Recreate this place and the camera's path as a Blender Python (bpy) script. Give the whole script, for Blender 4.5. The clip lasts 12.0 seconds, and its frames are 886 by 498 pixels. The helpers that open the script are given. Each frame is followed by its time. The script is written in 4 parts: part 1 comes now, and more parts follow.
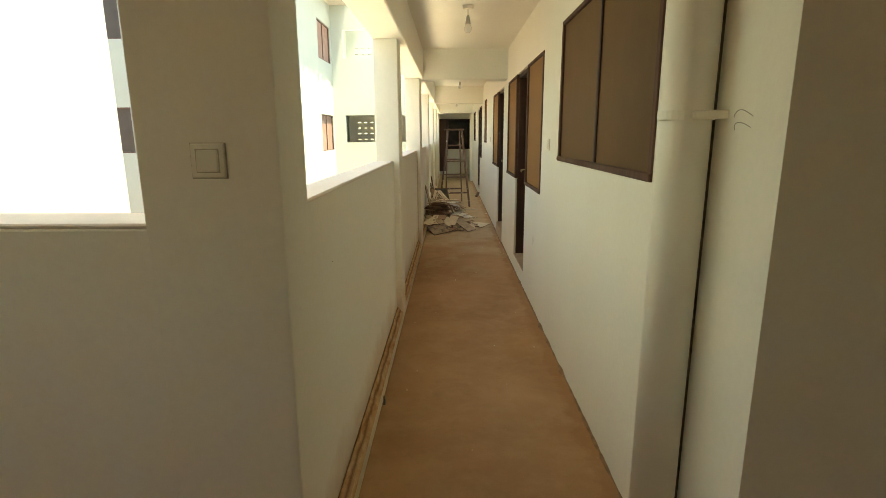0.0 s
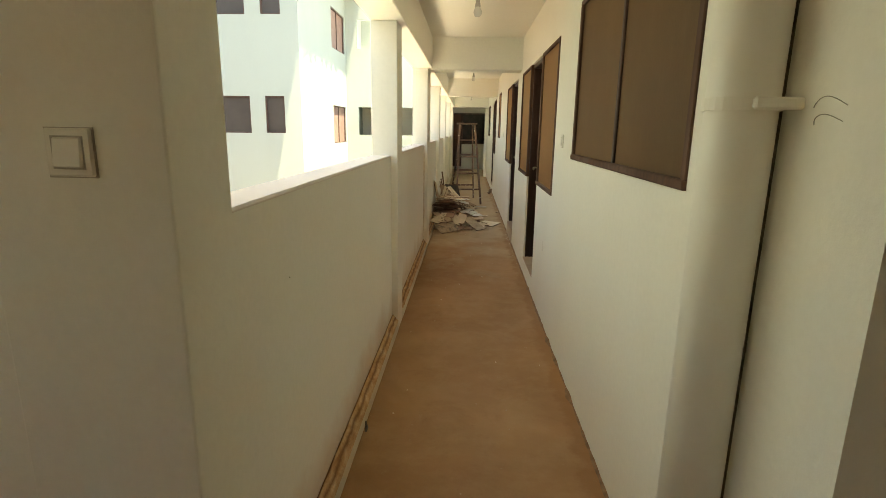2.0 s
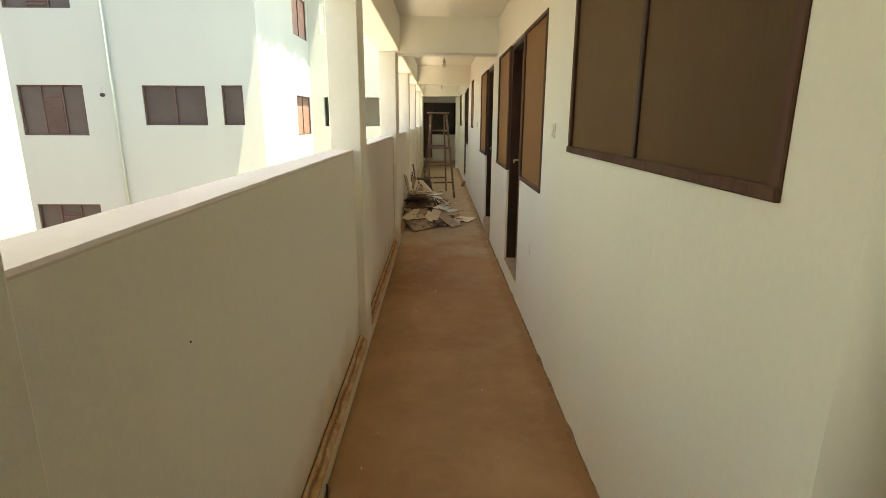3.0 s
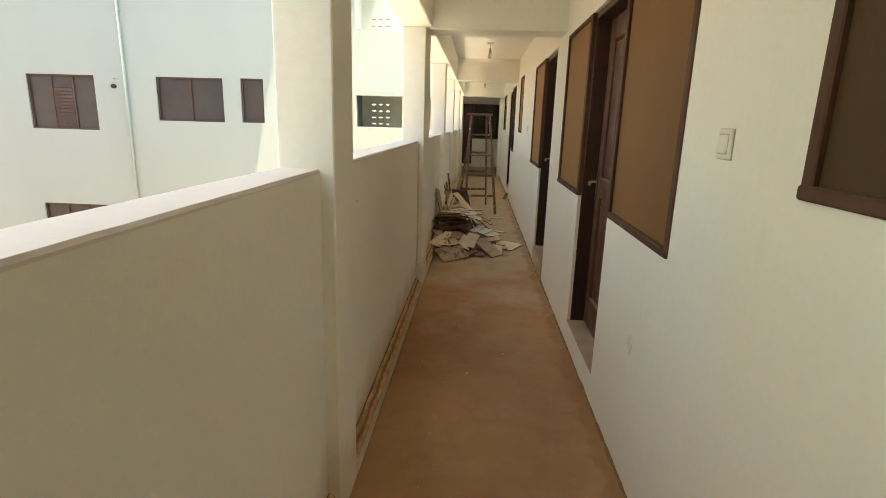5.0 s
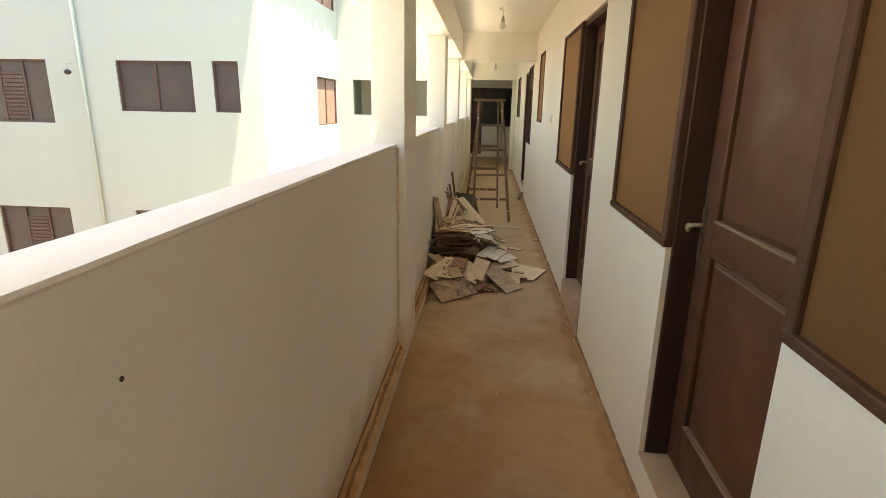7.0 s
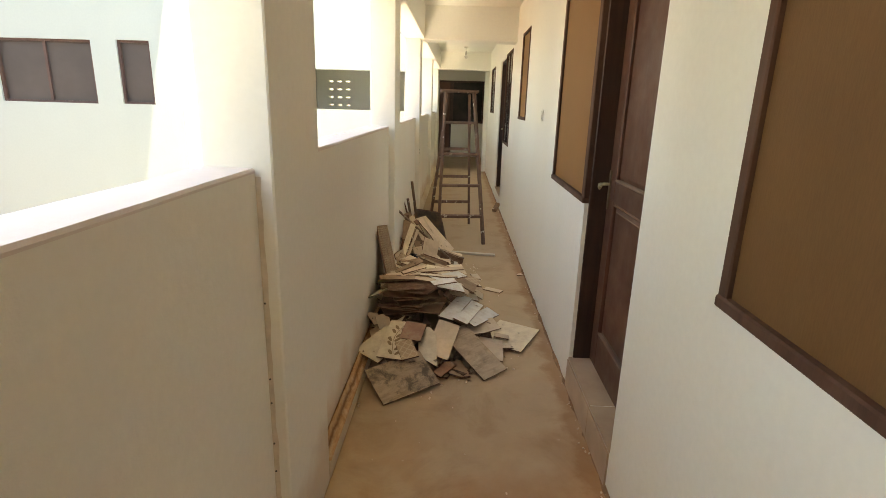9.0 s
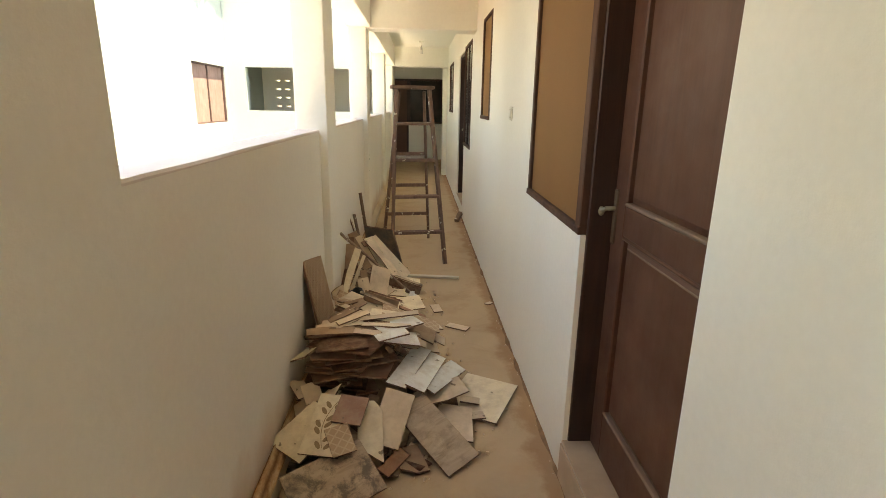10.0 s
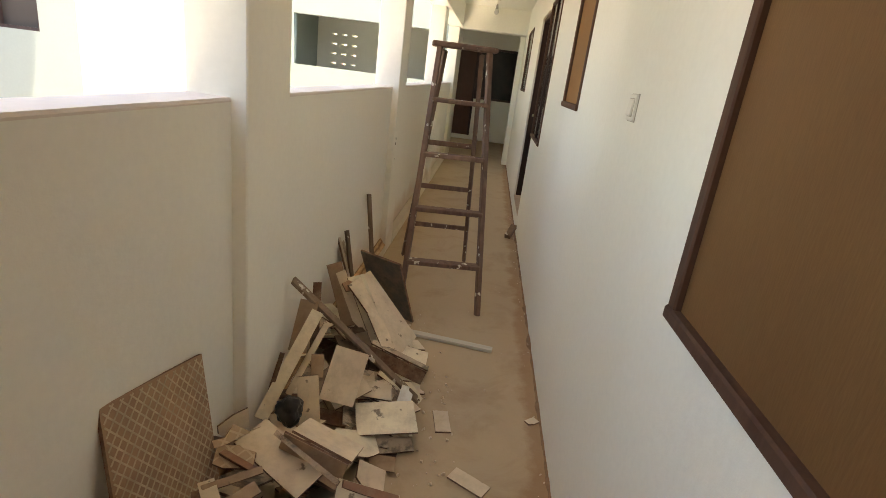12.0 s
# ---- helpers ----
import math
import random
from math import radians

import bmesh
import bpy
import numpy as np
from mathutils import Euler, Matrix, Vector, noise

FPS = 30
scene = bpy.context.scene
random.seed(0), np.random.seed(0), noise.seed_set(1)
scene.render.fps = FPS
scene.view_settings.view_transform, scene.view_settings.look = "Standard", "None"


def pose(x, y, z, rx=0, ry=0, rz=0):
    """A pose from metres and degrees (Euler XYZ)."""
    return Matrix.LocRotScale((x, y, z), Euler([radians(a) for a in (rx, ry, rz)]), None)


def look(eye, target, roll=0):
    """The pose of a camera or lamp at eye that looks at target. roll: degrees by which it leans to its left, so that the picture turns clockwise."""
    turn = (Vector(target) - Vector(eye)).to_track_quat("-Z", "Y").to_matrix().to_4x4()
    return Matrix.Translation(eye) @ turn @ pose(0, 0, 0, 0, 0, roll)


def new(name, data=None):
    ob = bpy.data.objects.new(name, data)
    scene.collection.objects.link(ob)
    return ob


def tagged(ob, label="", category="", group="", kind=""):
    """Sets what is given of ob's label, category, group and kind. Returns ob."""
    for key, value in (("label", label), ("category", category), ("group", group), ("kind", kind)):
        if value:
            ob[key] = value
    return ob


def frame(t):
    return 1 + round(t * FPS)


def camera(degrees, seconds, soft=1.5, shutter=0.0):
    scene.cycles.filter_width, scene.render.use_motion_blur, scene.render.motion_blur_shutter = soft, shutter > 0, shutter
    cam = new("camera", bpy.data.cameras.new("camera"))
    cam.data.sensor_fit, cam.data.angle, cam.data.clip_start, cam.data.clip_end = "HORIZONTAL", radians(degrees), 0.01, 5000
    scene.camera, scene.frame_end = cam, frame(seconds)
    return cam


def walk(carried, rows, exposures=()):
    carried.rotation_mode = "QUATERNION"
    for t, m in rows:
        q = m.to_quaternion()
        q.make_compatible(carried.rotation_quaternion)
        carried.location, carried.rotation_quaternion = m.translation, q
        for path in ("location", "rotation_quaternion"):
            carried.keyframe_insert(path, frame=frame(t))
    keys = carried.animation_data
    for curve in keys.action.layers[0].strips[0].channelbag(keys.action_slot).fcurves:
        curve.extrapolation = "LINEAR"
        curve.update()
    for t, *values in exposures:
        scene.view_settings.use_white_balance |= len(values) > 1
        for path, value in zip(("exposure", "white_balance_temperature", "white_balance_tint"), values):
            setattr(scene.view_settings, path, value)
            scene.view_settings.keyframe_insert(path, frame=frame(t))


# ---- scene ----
cam = camera(80.5, 12.0, soft=0.85)
PATH = [
    (0, (0.147, 0.134, 1.561), (0.116, 2.088, 1.136), -0.3),
    (0.5, (0.098, 0.171, 1.56), (0.209, 2.122, 1.134), -0.1),
    (1, (0.125, 0.237, 1.563), (0.173, 2.189, 1.132), 0.3),
    (1.5, (0.219, 0.333, 1.562), (0.166, 2.285, 1.129), 1.1),
    (2, (0.245, 0.517, 1.552), (0.161, 2.465, 1.107), 0.9),
    (2.5, (0.179, 0.795, 1.567), (0.189, 2.746, 1.125), 0.8),
    (3, (0.21, 1.07, 1.543), (0.232, 3.012, 1.065), 0.3),
    (3.5, (0.266, 1.414, 1.559), (0.186, 3.367, 1.136), 2.9),
    (3.7, (0.265, 1.588, 1.552), (0.157, 3.54, 1.13), 1.9),
    (5.3, (0.171, 2.907, 1.522), (0.057, 4.847, 1.048), 1.7),
    (5.5, (0.157, 3.056, 1.544), (0.072, 4.997, 1.071), 2.2),
    (6, (0.203, 3.465, 1.527), (0.102, 5.4, 1.029), -0.0),
    (6.5, (0.222, 3.898, 1.535), (0.022, 5.817, 1.008), 2.8),
    (7, (0.202, 4.273, 1.569), (0.05, 6.197, 1.047), 1.1),
    (7.5, (0.248, 4.694, 1.557), (0.173, 6.637, 1.092), -0.8),
    (7.7, (0.245, 4.832, 1.574), (0.17, 6.785, 1.149), 0.9),
    (9.3, (0.22, 6.164, 1.535), (0.179, 8.087, 0.989), 1.7),
    (9.5, (0.228, 6.333, 1.533), (0.192, 8.259, 0.995), 1.6),
    (10, (0.29, 6.745, 1.521), (0.384, 8.671, 0.99), 1.0),
    (10.5, (0.337, 7.167, 1.507), (0.311, 9.085, 0.942), 6.5),
    (11, (0.368, 7.609, 1.536), (0.351, 9.523, 0.957), 4.0),
    (11.5, (0.438, 8.069, 1.501), (0.491, 9.974, 0.894), 4.3),
    (12, (0.444, 8.491, 1.505), (0.343, 10.385, 0.872), 7.3),
]
EXPOSURES = [(0.0, 3.29, 10400, 4), (2.0, 3.31, 9900, 5), (3.0, 3.19, 9700, 8), (3.5, 3.01, 9700, 10), (5.5, 3.22, 9100, 10), (6.5, 3.3, 9300, 10), (7.5, 3.4, 9400, 12), (9.5, 3.55, 9000, 12), (10.5, 3.5, 9500, 13), (11.0, 3.41, 9500, 15), (12.0, 3.34, 8600, 14)]
walk(cam, [(t, look(eye, target, roll)) for t, eye, target, roll in PATH], EXPOSURES)

# ---- light: steep tropical sun, clear sky ----
SUN = Vector((-1.0, 0.30, -4.23)).normalized()
world = bpy.data.worlds.new("sky")
scene.world = world
world.use_nodes = True
wn = world.node_tree
sky = wn.nodes.new("ShaderNodeTexSky")
sky.sky_type, sky.sun_disc = "NISHITA", False
sky.sun_elevation = math.asin(-SUN.z)
sky.sun_rotation = math.atan2(-SUN.x, -SUN.y)
background = wn.nodes["Background"]
wn.links.new(sky.outputs[0], background.inputs[0])
background.inputs[1].default_value = 0.1
scene.cycles.max_bounces, scene.cycles.diffuse_bounces = 16, 14
sun_data = bpy.data.lights.new("sun", "SUN")
sun_data.energy, sun_data.angle, sun_data.color = 3.9, radians(0.5), (1.0, 0.95, 0.87)
sun = new("sun", sun_data)
sun.matrix_world = Matrix.Translation((0, 0, 30)) @ SUN.to_track_quat("-Z", "Y").to_matrix().to_4x4()

# ---- materials ----
class Mat:
    """A small builder for one procedural material."""

    def __init__(self, name, rough=0.8, metal=0.0, spec=0.5):
        self.m = bpy.data.materials.new(name)
        self.m.use_nodes = True
        self.t = self.m.node_tree
        self.b = self.t.nodes["Principled BSDF"]
        self.b.inputs["Roughness"].default_value = rough
        self.b.inputs["Metallic"].default_value = metal
        self.b.inputs["Specular IOR Level"].default_value = spec
        self.pos = self.t.nodes.new("ShaderNodeNewGeometry").outputs["Position"]
        self.loc = self.t.nodes.new("ShaderNodeTexCoord").outputs["Object"]

    def link(self, a, b):
        self.t.links.new(a, b)

    def scaled(self, sx, sy, sz, local=False):
        n = self.t.nodes.new("ShaderNodeMapping")
        n.inputs["Scale"].default_value = (sx, sy, sz)
        self.link(self.loc if local else self.pos, n.inputs["Vector"])
        return n.outputs[0]

    def noise(self, scale, detail=4.0, vec=None, rough=0.55, distort=0.0):
        n = self.t.nodes.new("ShaderNodeTexNoise")
        n.inputs["Scale"].default_value = scale
        n.inputs["Detail"].default_value = detail
        n.inputs["Roughness"].default_value = rough
        n.inputs["Distortion"].default_value = distort
        self.link(vec or self.pos, n.inputs["Vector"])
        return n.outputs["Fac"]

    def ramp(self, fac, stops):
        n = self.t.nodes.new("ShaderNodeValToRGB")
        e = n.color_ramp.elements
        while len(e) < len(stops):
            e.new(0.5)
        for el, (p, c) in zip(e, stops):
            el.position = p
            el.color = (*c, 1) if isinstance(c, tuple) else (c, c, c, 1)
        self.link(fac, n.inputs[0])
        return n.outputs[0]

    def mix(self, fac, a, b, mode="MIX"):
        n = self.t.nodes.new("ShaderNodeMix")
        n.data_type, n.blend_type = "RGBA", mode
        for v, sock in ((fac, n.inputs[0]), (a, n.inputs[6]), (b, n.inputs[7])):
            if isinstance(v, bpy.types.NodeSocket):
                self.link(v, sock)
            elif isinstance(v, tuple):
                sock.default_value = (*v, 1)
            else:
                sock.default_value = v
        return n.outputs[2]

    def math(self, op, a, b=0.0):
        n = self.t.nodes.new("ShaderNodeMath")
        n.operation = op
        for v, sock in ((a, n.inputs[0]), (b, n.inputs[1])):
            if isinstance(v, bpy.types.NodeSocket):
                self.link(v, sock)
            else:
                sock.default_value = v
        return n.outputs[0]

    def axis(self, i, vec=None):
        n = self.t.nodes.new("ShaderNodeSeparateXYZ")
        self.link(vec or self.pos, n.inputs[0])
        return n.outputs[i]

    def random(self):
        return self.t.nodes.new("ShaderNodeObjectInfo").outputs["Random"]

    def color(self, c):
        if isinstance(c, tuple):
            self.b.inputs["Base Color"].default_value = (*c, 1)
        else:
            self.link(c, self.b.inputs["Base Color"])
        return self

    def rough(self, f):
        self.link(f, self.b.inputs["Roughness"])
        return self

    def bump(self, fac, strength=0.2, distance=0.01):
        n = self.t.nodes.new("ShaderNodeBump")
        n.inputs["Strength"].default_value = strength
        n.inputs["Distance"].default_value = distance
        self.link(fac, n.inputs["Height"])
        self.link(n.outputs[0], self.b.inputs["Normal"])
        return self


def plaster(name, base, stain, amount=0.35, stretch=0.4):
    k = Mat(name, rough=0.75, spec=0.25)
    big = k.noise(1.1, 5, k.scaled(1, 1, stretch))
    fine = k.noise(38, 6)
    c = k.mix(k.ramp(big, [(0.45, 0.0), (0.75, amount)]), base, stain)
    c = k.mix(k.ramp(k.noise(9, 6, rough=0.7), [(0.62, 0.0), (0.8, amount * 0.6)]), c, stain)
    c = k.mix(0.06, c, k.ramp(fine, [(0.3, 0.45), (0.7, 1.0)]), "MULTIPLY")
    k.color(c)
    h = k.math("ADD", k.math("MULTIPLY", k.noise(3.0, 3), 2.5), k.math("MULTIPLY", k.noise(55, 5, rough=0.7), 0.35))
    return k.bump(h, 0.22, 0.012)


PAINT = plaster("white_wall_paint", (0.87, 0.86, 0.79), (0.79, 0.765, 0.67)).m
CEILING = plaster("ceiling_paint", (0.88, 0.872, 0.81), (0.81, 0.79, 0.71)).m
# Facade white painted down to grey-green so its bright daylight does not clip.
DIMMED_FACADE = plaster("dimmed_facade_paint", (0.325, 0.382, 0.362), (0.275, 0.322, 0.305), 0.3, 0.25).m
SILL = plaster("sill_paint", (0.78, 0.71, 0.665), (0.64, 0.54, 0.46), 0.5).m


def parapet_paint():
    k = plaster("parapet_paint", (0.87, 0.855, 0.79), (0.79, 0.76, 0.67))
    base = k.b.inputs["Base Color"].links[0].from_socket
    splash = k.math("ADD", k.axis(2), k.math("MULTIPLY", k.noise(4, 6, k.scaled(1, 1, 0.8)), -0.34))
    fac = k.ramp(splash, [(0.0, 0.4), (0.16, 0.0)])
    return k.color(k.mix(fac, base, (0.52, 0.3, 0.14))).m


PARAPET = parapet_paint()


def screed():
    k = Mat("dusty_screed", rough=0.85, spec=0.2)
    big = k.noise(0.9, 5, distort=0.4)
    mid = k.noise(4.5, 6, rough=0.65)
    c = k.ramp(big, [(0.32, (0.33, 0.178, 0.088)), (0.68, (0.47, 0.283, 0.155))])
    c = k.mix(k.ramp(mid, [(0.45, 0.0), (0.78, 0.45)]), c, (0.5, 0.34, 0.21))
    c = k.mix(k.ramp(k.noise(14, 7, rough=0.7), [(0.6, 0.0), (0.85, 0.5)]), c, (0.24, 0.13, 0.07))
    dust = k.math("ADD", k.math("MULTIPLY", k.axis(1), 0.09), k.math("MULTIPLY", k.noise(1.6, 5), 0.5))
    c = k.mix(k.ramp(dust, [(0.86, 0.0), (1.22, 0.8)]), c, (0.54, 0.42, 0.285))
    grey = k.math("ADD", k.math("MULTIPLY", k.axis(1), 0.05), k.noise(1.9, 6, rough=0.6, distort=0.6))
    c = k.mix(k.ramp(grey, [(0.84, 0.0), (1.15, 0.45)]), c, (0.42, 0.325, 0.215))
    c = k.mix(k.ramp(k.noise(2.6, 8, rough=0.72, distort=0.6), [(0.5, 0.0), (0.72, 0.4)]), c, (0.27, 0.145, 0.073))
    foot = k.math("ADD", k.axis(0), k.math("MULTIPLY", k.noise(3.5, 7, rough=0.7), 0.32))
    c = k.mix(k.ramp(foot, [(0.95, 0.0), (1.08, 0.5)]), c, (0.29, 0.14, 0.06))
    smear = k.noise(1.0, 6, k.scaled(5, 2.6, 5), 0.65, 0.8)
    c = k.mix(k.ramp(smear, [(0.64, 0.0), (0.8, 0.25)]), c, (0.55, 0.44, 0.32))
    spots = k.noise(26, 2)
    c = k.mix(k.ramp(spots, [(0.74, 0.0), (0.78, 0.55)]), c, (0.6, 0.5, 0.38))
    k.color(c)
    h = k.math("ADD", k.math("MULTIPLY", k.noise(7, 6), 1.0), k.math("MULTIPLY", k.noise(90, 4), 0.25))
    return k.bump(h, 0.25, 0.01).m


FLOOR = screed()


def rusty_kerb():
    """Tan cement with rust washed over it and two ragged dark lines of dirt along its length."""
    k = Mat("stained_kerb", rough=0.85, spec=0.2)
    streak = k.noise(9, 8, k.scaled(2.2, 0.9, 2.2), 0.72, 0.4)
    c = k.ramp(streak, [(0.36, (0.42, 0.22, 0.095)), (0.5, (0.56, 0.35, 0.19)), (0.66, (0.66, 0.5, 0.34))])
    wander = k.math("MULTIPLY", k.math("SUBTRACT", k.noise(6, 7, k.scaled(1, 1, 0), 0.7), 0.5), 0.03)
    for x, wide in ((-0.309, 0.007), (-0.286, 0.009)):
        away = k.math("ABSOLUTE", k.math("ADD", k.math("SUBTRACT", k.axis(0), x), wander))
        c = k.mix(k.ramp(away, [(0.001, 0.85), (wide, 0.0)]), c, (0.17, 0.07, 0.025))
    return k.color(c).bump(k.noise(30, 6), 0.5, 0.01).m


KERB_TOP = rusty_kerb()
KERB = plaster("kerb_paint", (0.66, 0.58, 0.45), (0.5, 0.34, 0.2), 0.6).m


def wood(name, dark, light, rough=0.42, along=2):
    k = Mat(name, rough=rough, spec=0.4)
    s = [26.0, 26.0, 26.0]
    s[along] = 1.6
    grain = k.noise(1.0, 6, k.scaled(*s), 0.6, 0.6)
    c = k.ramp(grain, [(0.3, dark), (0.75, light)])
    c = k.mix(k.ramp(k.noise(2.2, 5), [(0.5, 0.0), (0.8, 0.35)]), c, tuple(min(1, v * 1.6 + 0.02) for v in light))
    k.color(c)
    k.rough(k.ramp(k.noise(6, 4), [(0.3, rough - 0.1), (0.7, rough + 0.15)]))
    return k.bump(grain, 0.15, 0.004).m


FRAME_WOOD = wood("dark_frame_wood", (0.032, 0.013, 0.009), (0.068, 0.03, 0.02), 0.5)
WINDOW_WOOD = wood("brown_window_wood", (0.066, 0.029, 0.017), (0.12, 0.055, 0.033), 0.72)
DOOR_WOOD = wood("brown_door_wood", (0.092, 0.036, 0.021), (0.12, 0.05, 0.029), 0.46)
PALE_MOULDING = wood("pale_moulding_wood", (0.16, 0.10, 0.07), (0.30, 0.21, 0.15), 0.7, 1)
LADDER_WOOD = wood("paint_spotted_wood", (0.11, 0.06, 0.042), (0.22, 0.13, 0.092), 0.7)
SHUTTER = wood("red_brown_shutter", (0.19, 0.118, 0.098), (0.26, 0.17, 0.145), 0.6)


def spattered(m):
    """Drips of white paint over a finished wood."""
    nt = m.node_tree
    bsdf = nt.nodes["Principled BSDF"]
    old = bsdf.inputs["Base Color"].links[0].from_socket
    n = nt.nodes.new("ShaderNodeTexNoise")
    n.inputs["Scale"].default_value, n.inputs["Detail"].default_value = 17, 5
    geo = nt.nodes.new("ShaderNodeNewGeometry")
    nt.links.new(geo.outputs["Position"], n.inputs["Vector"])
    r = nt.nodes.new("ShaderNodeValToRGB")
    r.color_ramp.elements[0].position, r.color_ramp.elements[1].position = 0.64, 0.67
    nt.links.new(n.outputs["Fac"], r.inputs[0])
    mix = nt.nodes.new("ShaderNodeMix")
    mix.data_type = "RGBA"
    nt.links.new(r.outputs[0], mix.inputs[0])
    nt.links.new(old, mix.inputs[6])
    mix.inputs[7].default_value = (0.7, 0.66, 0.58, 1)
    nt.links.new(mix.outputs[2], bsdf.inputs["Base Color"])


spattered(LADDER_WOOD)


def screen_board(name, dark, light, sheen):
    """Brown mosquito mesh over board: dull face on, paler at a glancing angle."""
    k = Mat(name, rough=0.65, spec=0.25)
    big = k.noise(1.4, 4, k.scaled(1, 1, 0.5))
    c = k.ramp(big, [(0.3, dark), (0.7, light)])
    c = k.mix(k.ramp(k.noise(7, 6, k.scaled(1, 1, 0.35), 0.7), [(0.5, 0.0), (0.8, 0.35)]), c, (0.15, 0.09, 0.04))
    weave = k.noise(1.0, 2, k.scaled(240, 240, 40))
    c = k.mix(0.25, c, k.ramp(weave, [(0.3, 0.4), (0.7, 1.0)]), "MULTIPLY")
    k.b.inputs["Sheen Weight"].default_value = sheen
    k.b.inputs["Sheen Roughness"].default_value = 0.45
    k.b.inputs["Sheen Tint"].default_value = (0.85, 0.5, 0.24, 1)
    return k.color(c).bump(weave, 0.1, 0.002).m


BOARD = screen_board("brown_screen_board", (0.095, 0.044, 0.016), (0.155, 0.075, 0.027), 0.75)
DARK_BOARD = screen_board("dark_olive_screen_board", (0.05, 0.028, 0.011), (0.082, 0.046, 0.018), 0.5)


def dark_glass():
    k = Mat("dark_window_glass", rough=0.12, spec=0.5)
    return k.color(k.ramp(k.noise(3, 3), [(0.3, (0.02, 0.018, 0.018)), (0.7, (0.045, 0.035, 0.032))])).m


GLASS = dark_glass()
FAR_FRAME = wood("far_frame_wood", (0.05, 0.028, 0.024), (0.085, 0.05, 0.042), 0.6)


def simple(name, c, rough=0.5, metal=0.0, vary=0.25, scale=20.0):
    k = Mat(name, rough=rough, metal=metal)
    d = tuple(v * (1 - vary) for v in c)
    k.color(k.ramp(k.noise(scale, 5), [(0.3, d), (0.7, c)]))
    return k.bump(k.noise(scale * 4, 4), 0.08, 0.003).m


PVC = simple("painted_pvc", (0.85, 0.83, 0.75), 0.42, 0, 0.06, 6)
SWITCH = simple("white_switch_plastic", (0.8, 0.78, 0.7), 0.35, 0, 0.05)
BRASS = simple("brass", (0.56, 0.49, 0.33), 0.4, 0.55, 0.4)
STEEL = simple("tarnished_plate", (0.19, 0.135, 0.09), 0.5, 0.6, 0.4)
BLACK = simple("black_rubber", (0.02, 0.02, 0.02), 0.7)
WIRE = simple("grey_wire", (0.36, 0.34, 0.29), 0.6)
RIM_SHADE = simple("switch_rim_shade", (0.55, 0.51, 0.43), 0.9)
BULB = simple("frosted_bulb", (0.72, 0.72, 0.7), 0.2, 0, 0.05)
HOLDER = simple("grey_lamp_holder", (0.42, 0.41, 0.38), 0.4, 0, 0.1)
GROUND = simple("laterite_ground", (0.17, 0.105, 0.065), 0.95, 0, 0.35, 0.8)
BOUNCE_SLAB = simple("pale_bounce_slab", (0.76, 0.72, 0.64), 0.9, 0, 0.2, 0.9)
ROOFING = simple("roof_concrete", (0.4, 0.38, 0.34), 0.9, 0, 0.3, 2.0)
FAR_PANE = simple("brown_tinted_pane", (0.05, 0.041, 0.037), 0.55, 0, 0.35, 1.6)
PIPE_SHADE = simple("pipe_shade_strip", (0.27, 0.23, 0.17), 0.95, 0, 0.5, 30)
HOLE = simple("hole_dark", (0.07, 0.058, 0.045), 0.9)


def step_tile():
    k = Mat("beige_step_tile", rough=0.35, spec=0.4)
    c = k.ramp(k.noise(5, 5), [(0.3, (0.40, 0.285, 0.195)), (0.7, (0.54, 0.41, 0.295))])
    return k.color(c).bump(k.noise(40, 3), 0.05, 0.003).m


STEP_TILE = step_tile()


# ---- mesh helpers ----
def box(bm, x0, x1, y0, y1, z0, z1, bevel=0.0, seg=1):
    m = Matrix.Translation(((x0 + x1) / 2, (y0 + y1) / 2, (z0 + z1) / 2)) @ Matrix.Diagonal((x1 - x0, y1 - y0, z1 - z0, 1))
    made = bmesh.ops.create_cube(bm, size=1, matrix=m)
    if bevel:
        edges = {e for v in made["verts"] for e in v.link_edges}
        bmesh.ops.bevel(bm, geom=list(edges), offset=bevel, segments=seg, affect="EDGES", profile=0.5)
    return bm


def boxes(*specs, bevel=0.0, seg=1):
    bm = bmesh.new()
    for sp in specs:
        box(bm, *sp, bevel=bevel, seg=seg)
    return bm


def tube(bm, a, b, r, sides=12, r2=None):
    a, b = Vector(a), Vector(b)
    m = Matrix.Translation((a + b) / 2) @ (b - a).to_track_quat("Z", "Y").to_matrix().to_4x4()
    return bmesh.ops.create_cone(bm, cap_ends=True, segments=sides, radius1=r, radius2=r if r2 is None else r2, depth=(b - a).length, matrix=m)


def mesh(name, bm, material, smooth=False):
    me = bpy.data.meshes.new(name)
    bmesh.ops.recalc_face_normals(bm, faces=bm.faces)
    if smooth:
        for f in bm.faces:
            f.smooth = True
    bm.to_mesh(me)
    bm.free()
    for m in material if isinstance(material, (list, tuple)) else [material]:
        me.materials.append(m)
    return me


def part(name, bm, material, parent, label="", smooth=False):
    ob = new(name, mesh(name, bm, material, smooth))
    ob.parent = parent
    if label:
        ob["label"] = label
    return ob


def structure(name, bm, material, label, category):
    return tagged(new(name, mesh(name, bm, material)), label, category, kind="structure")


def thing(name, label, category, at=(0, 0, 0), group="", kind=""):
    ob = new(name)
    ob.empty_display_size = 0.1
    ob.location = at
    return tagged(ob, label, category, group, kind)


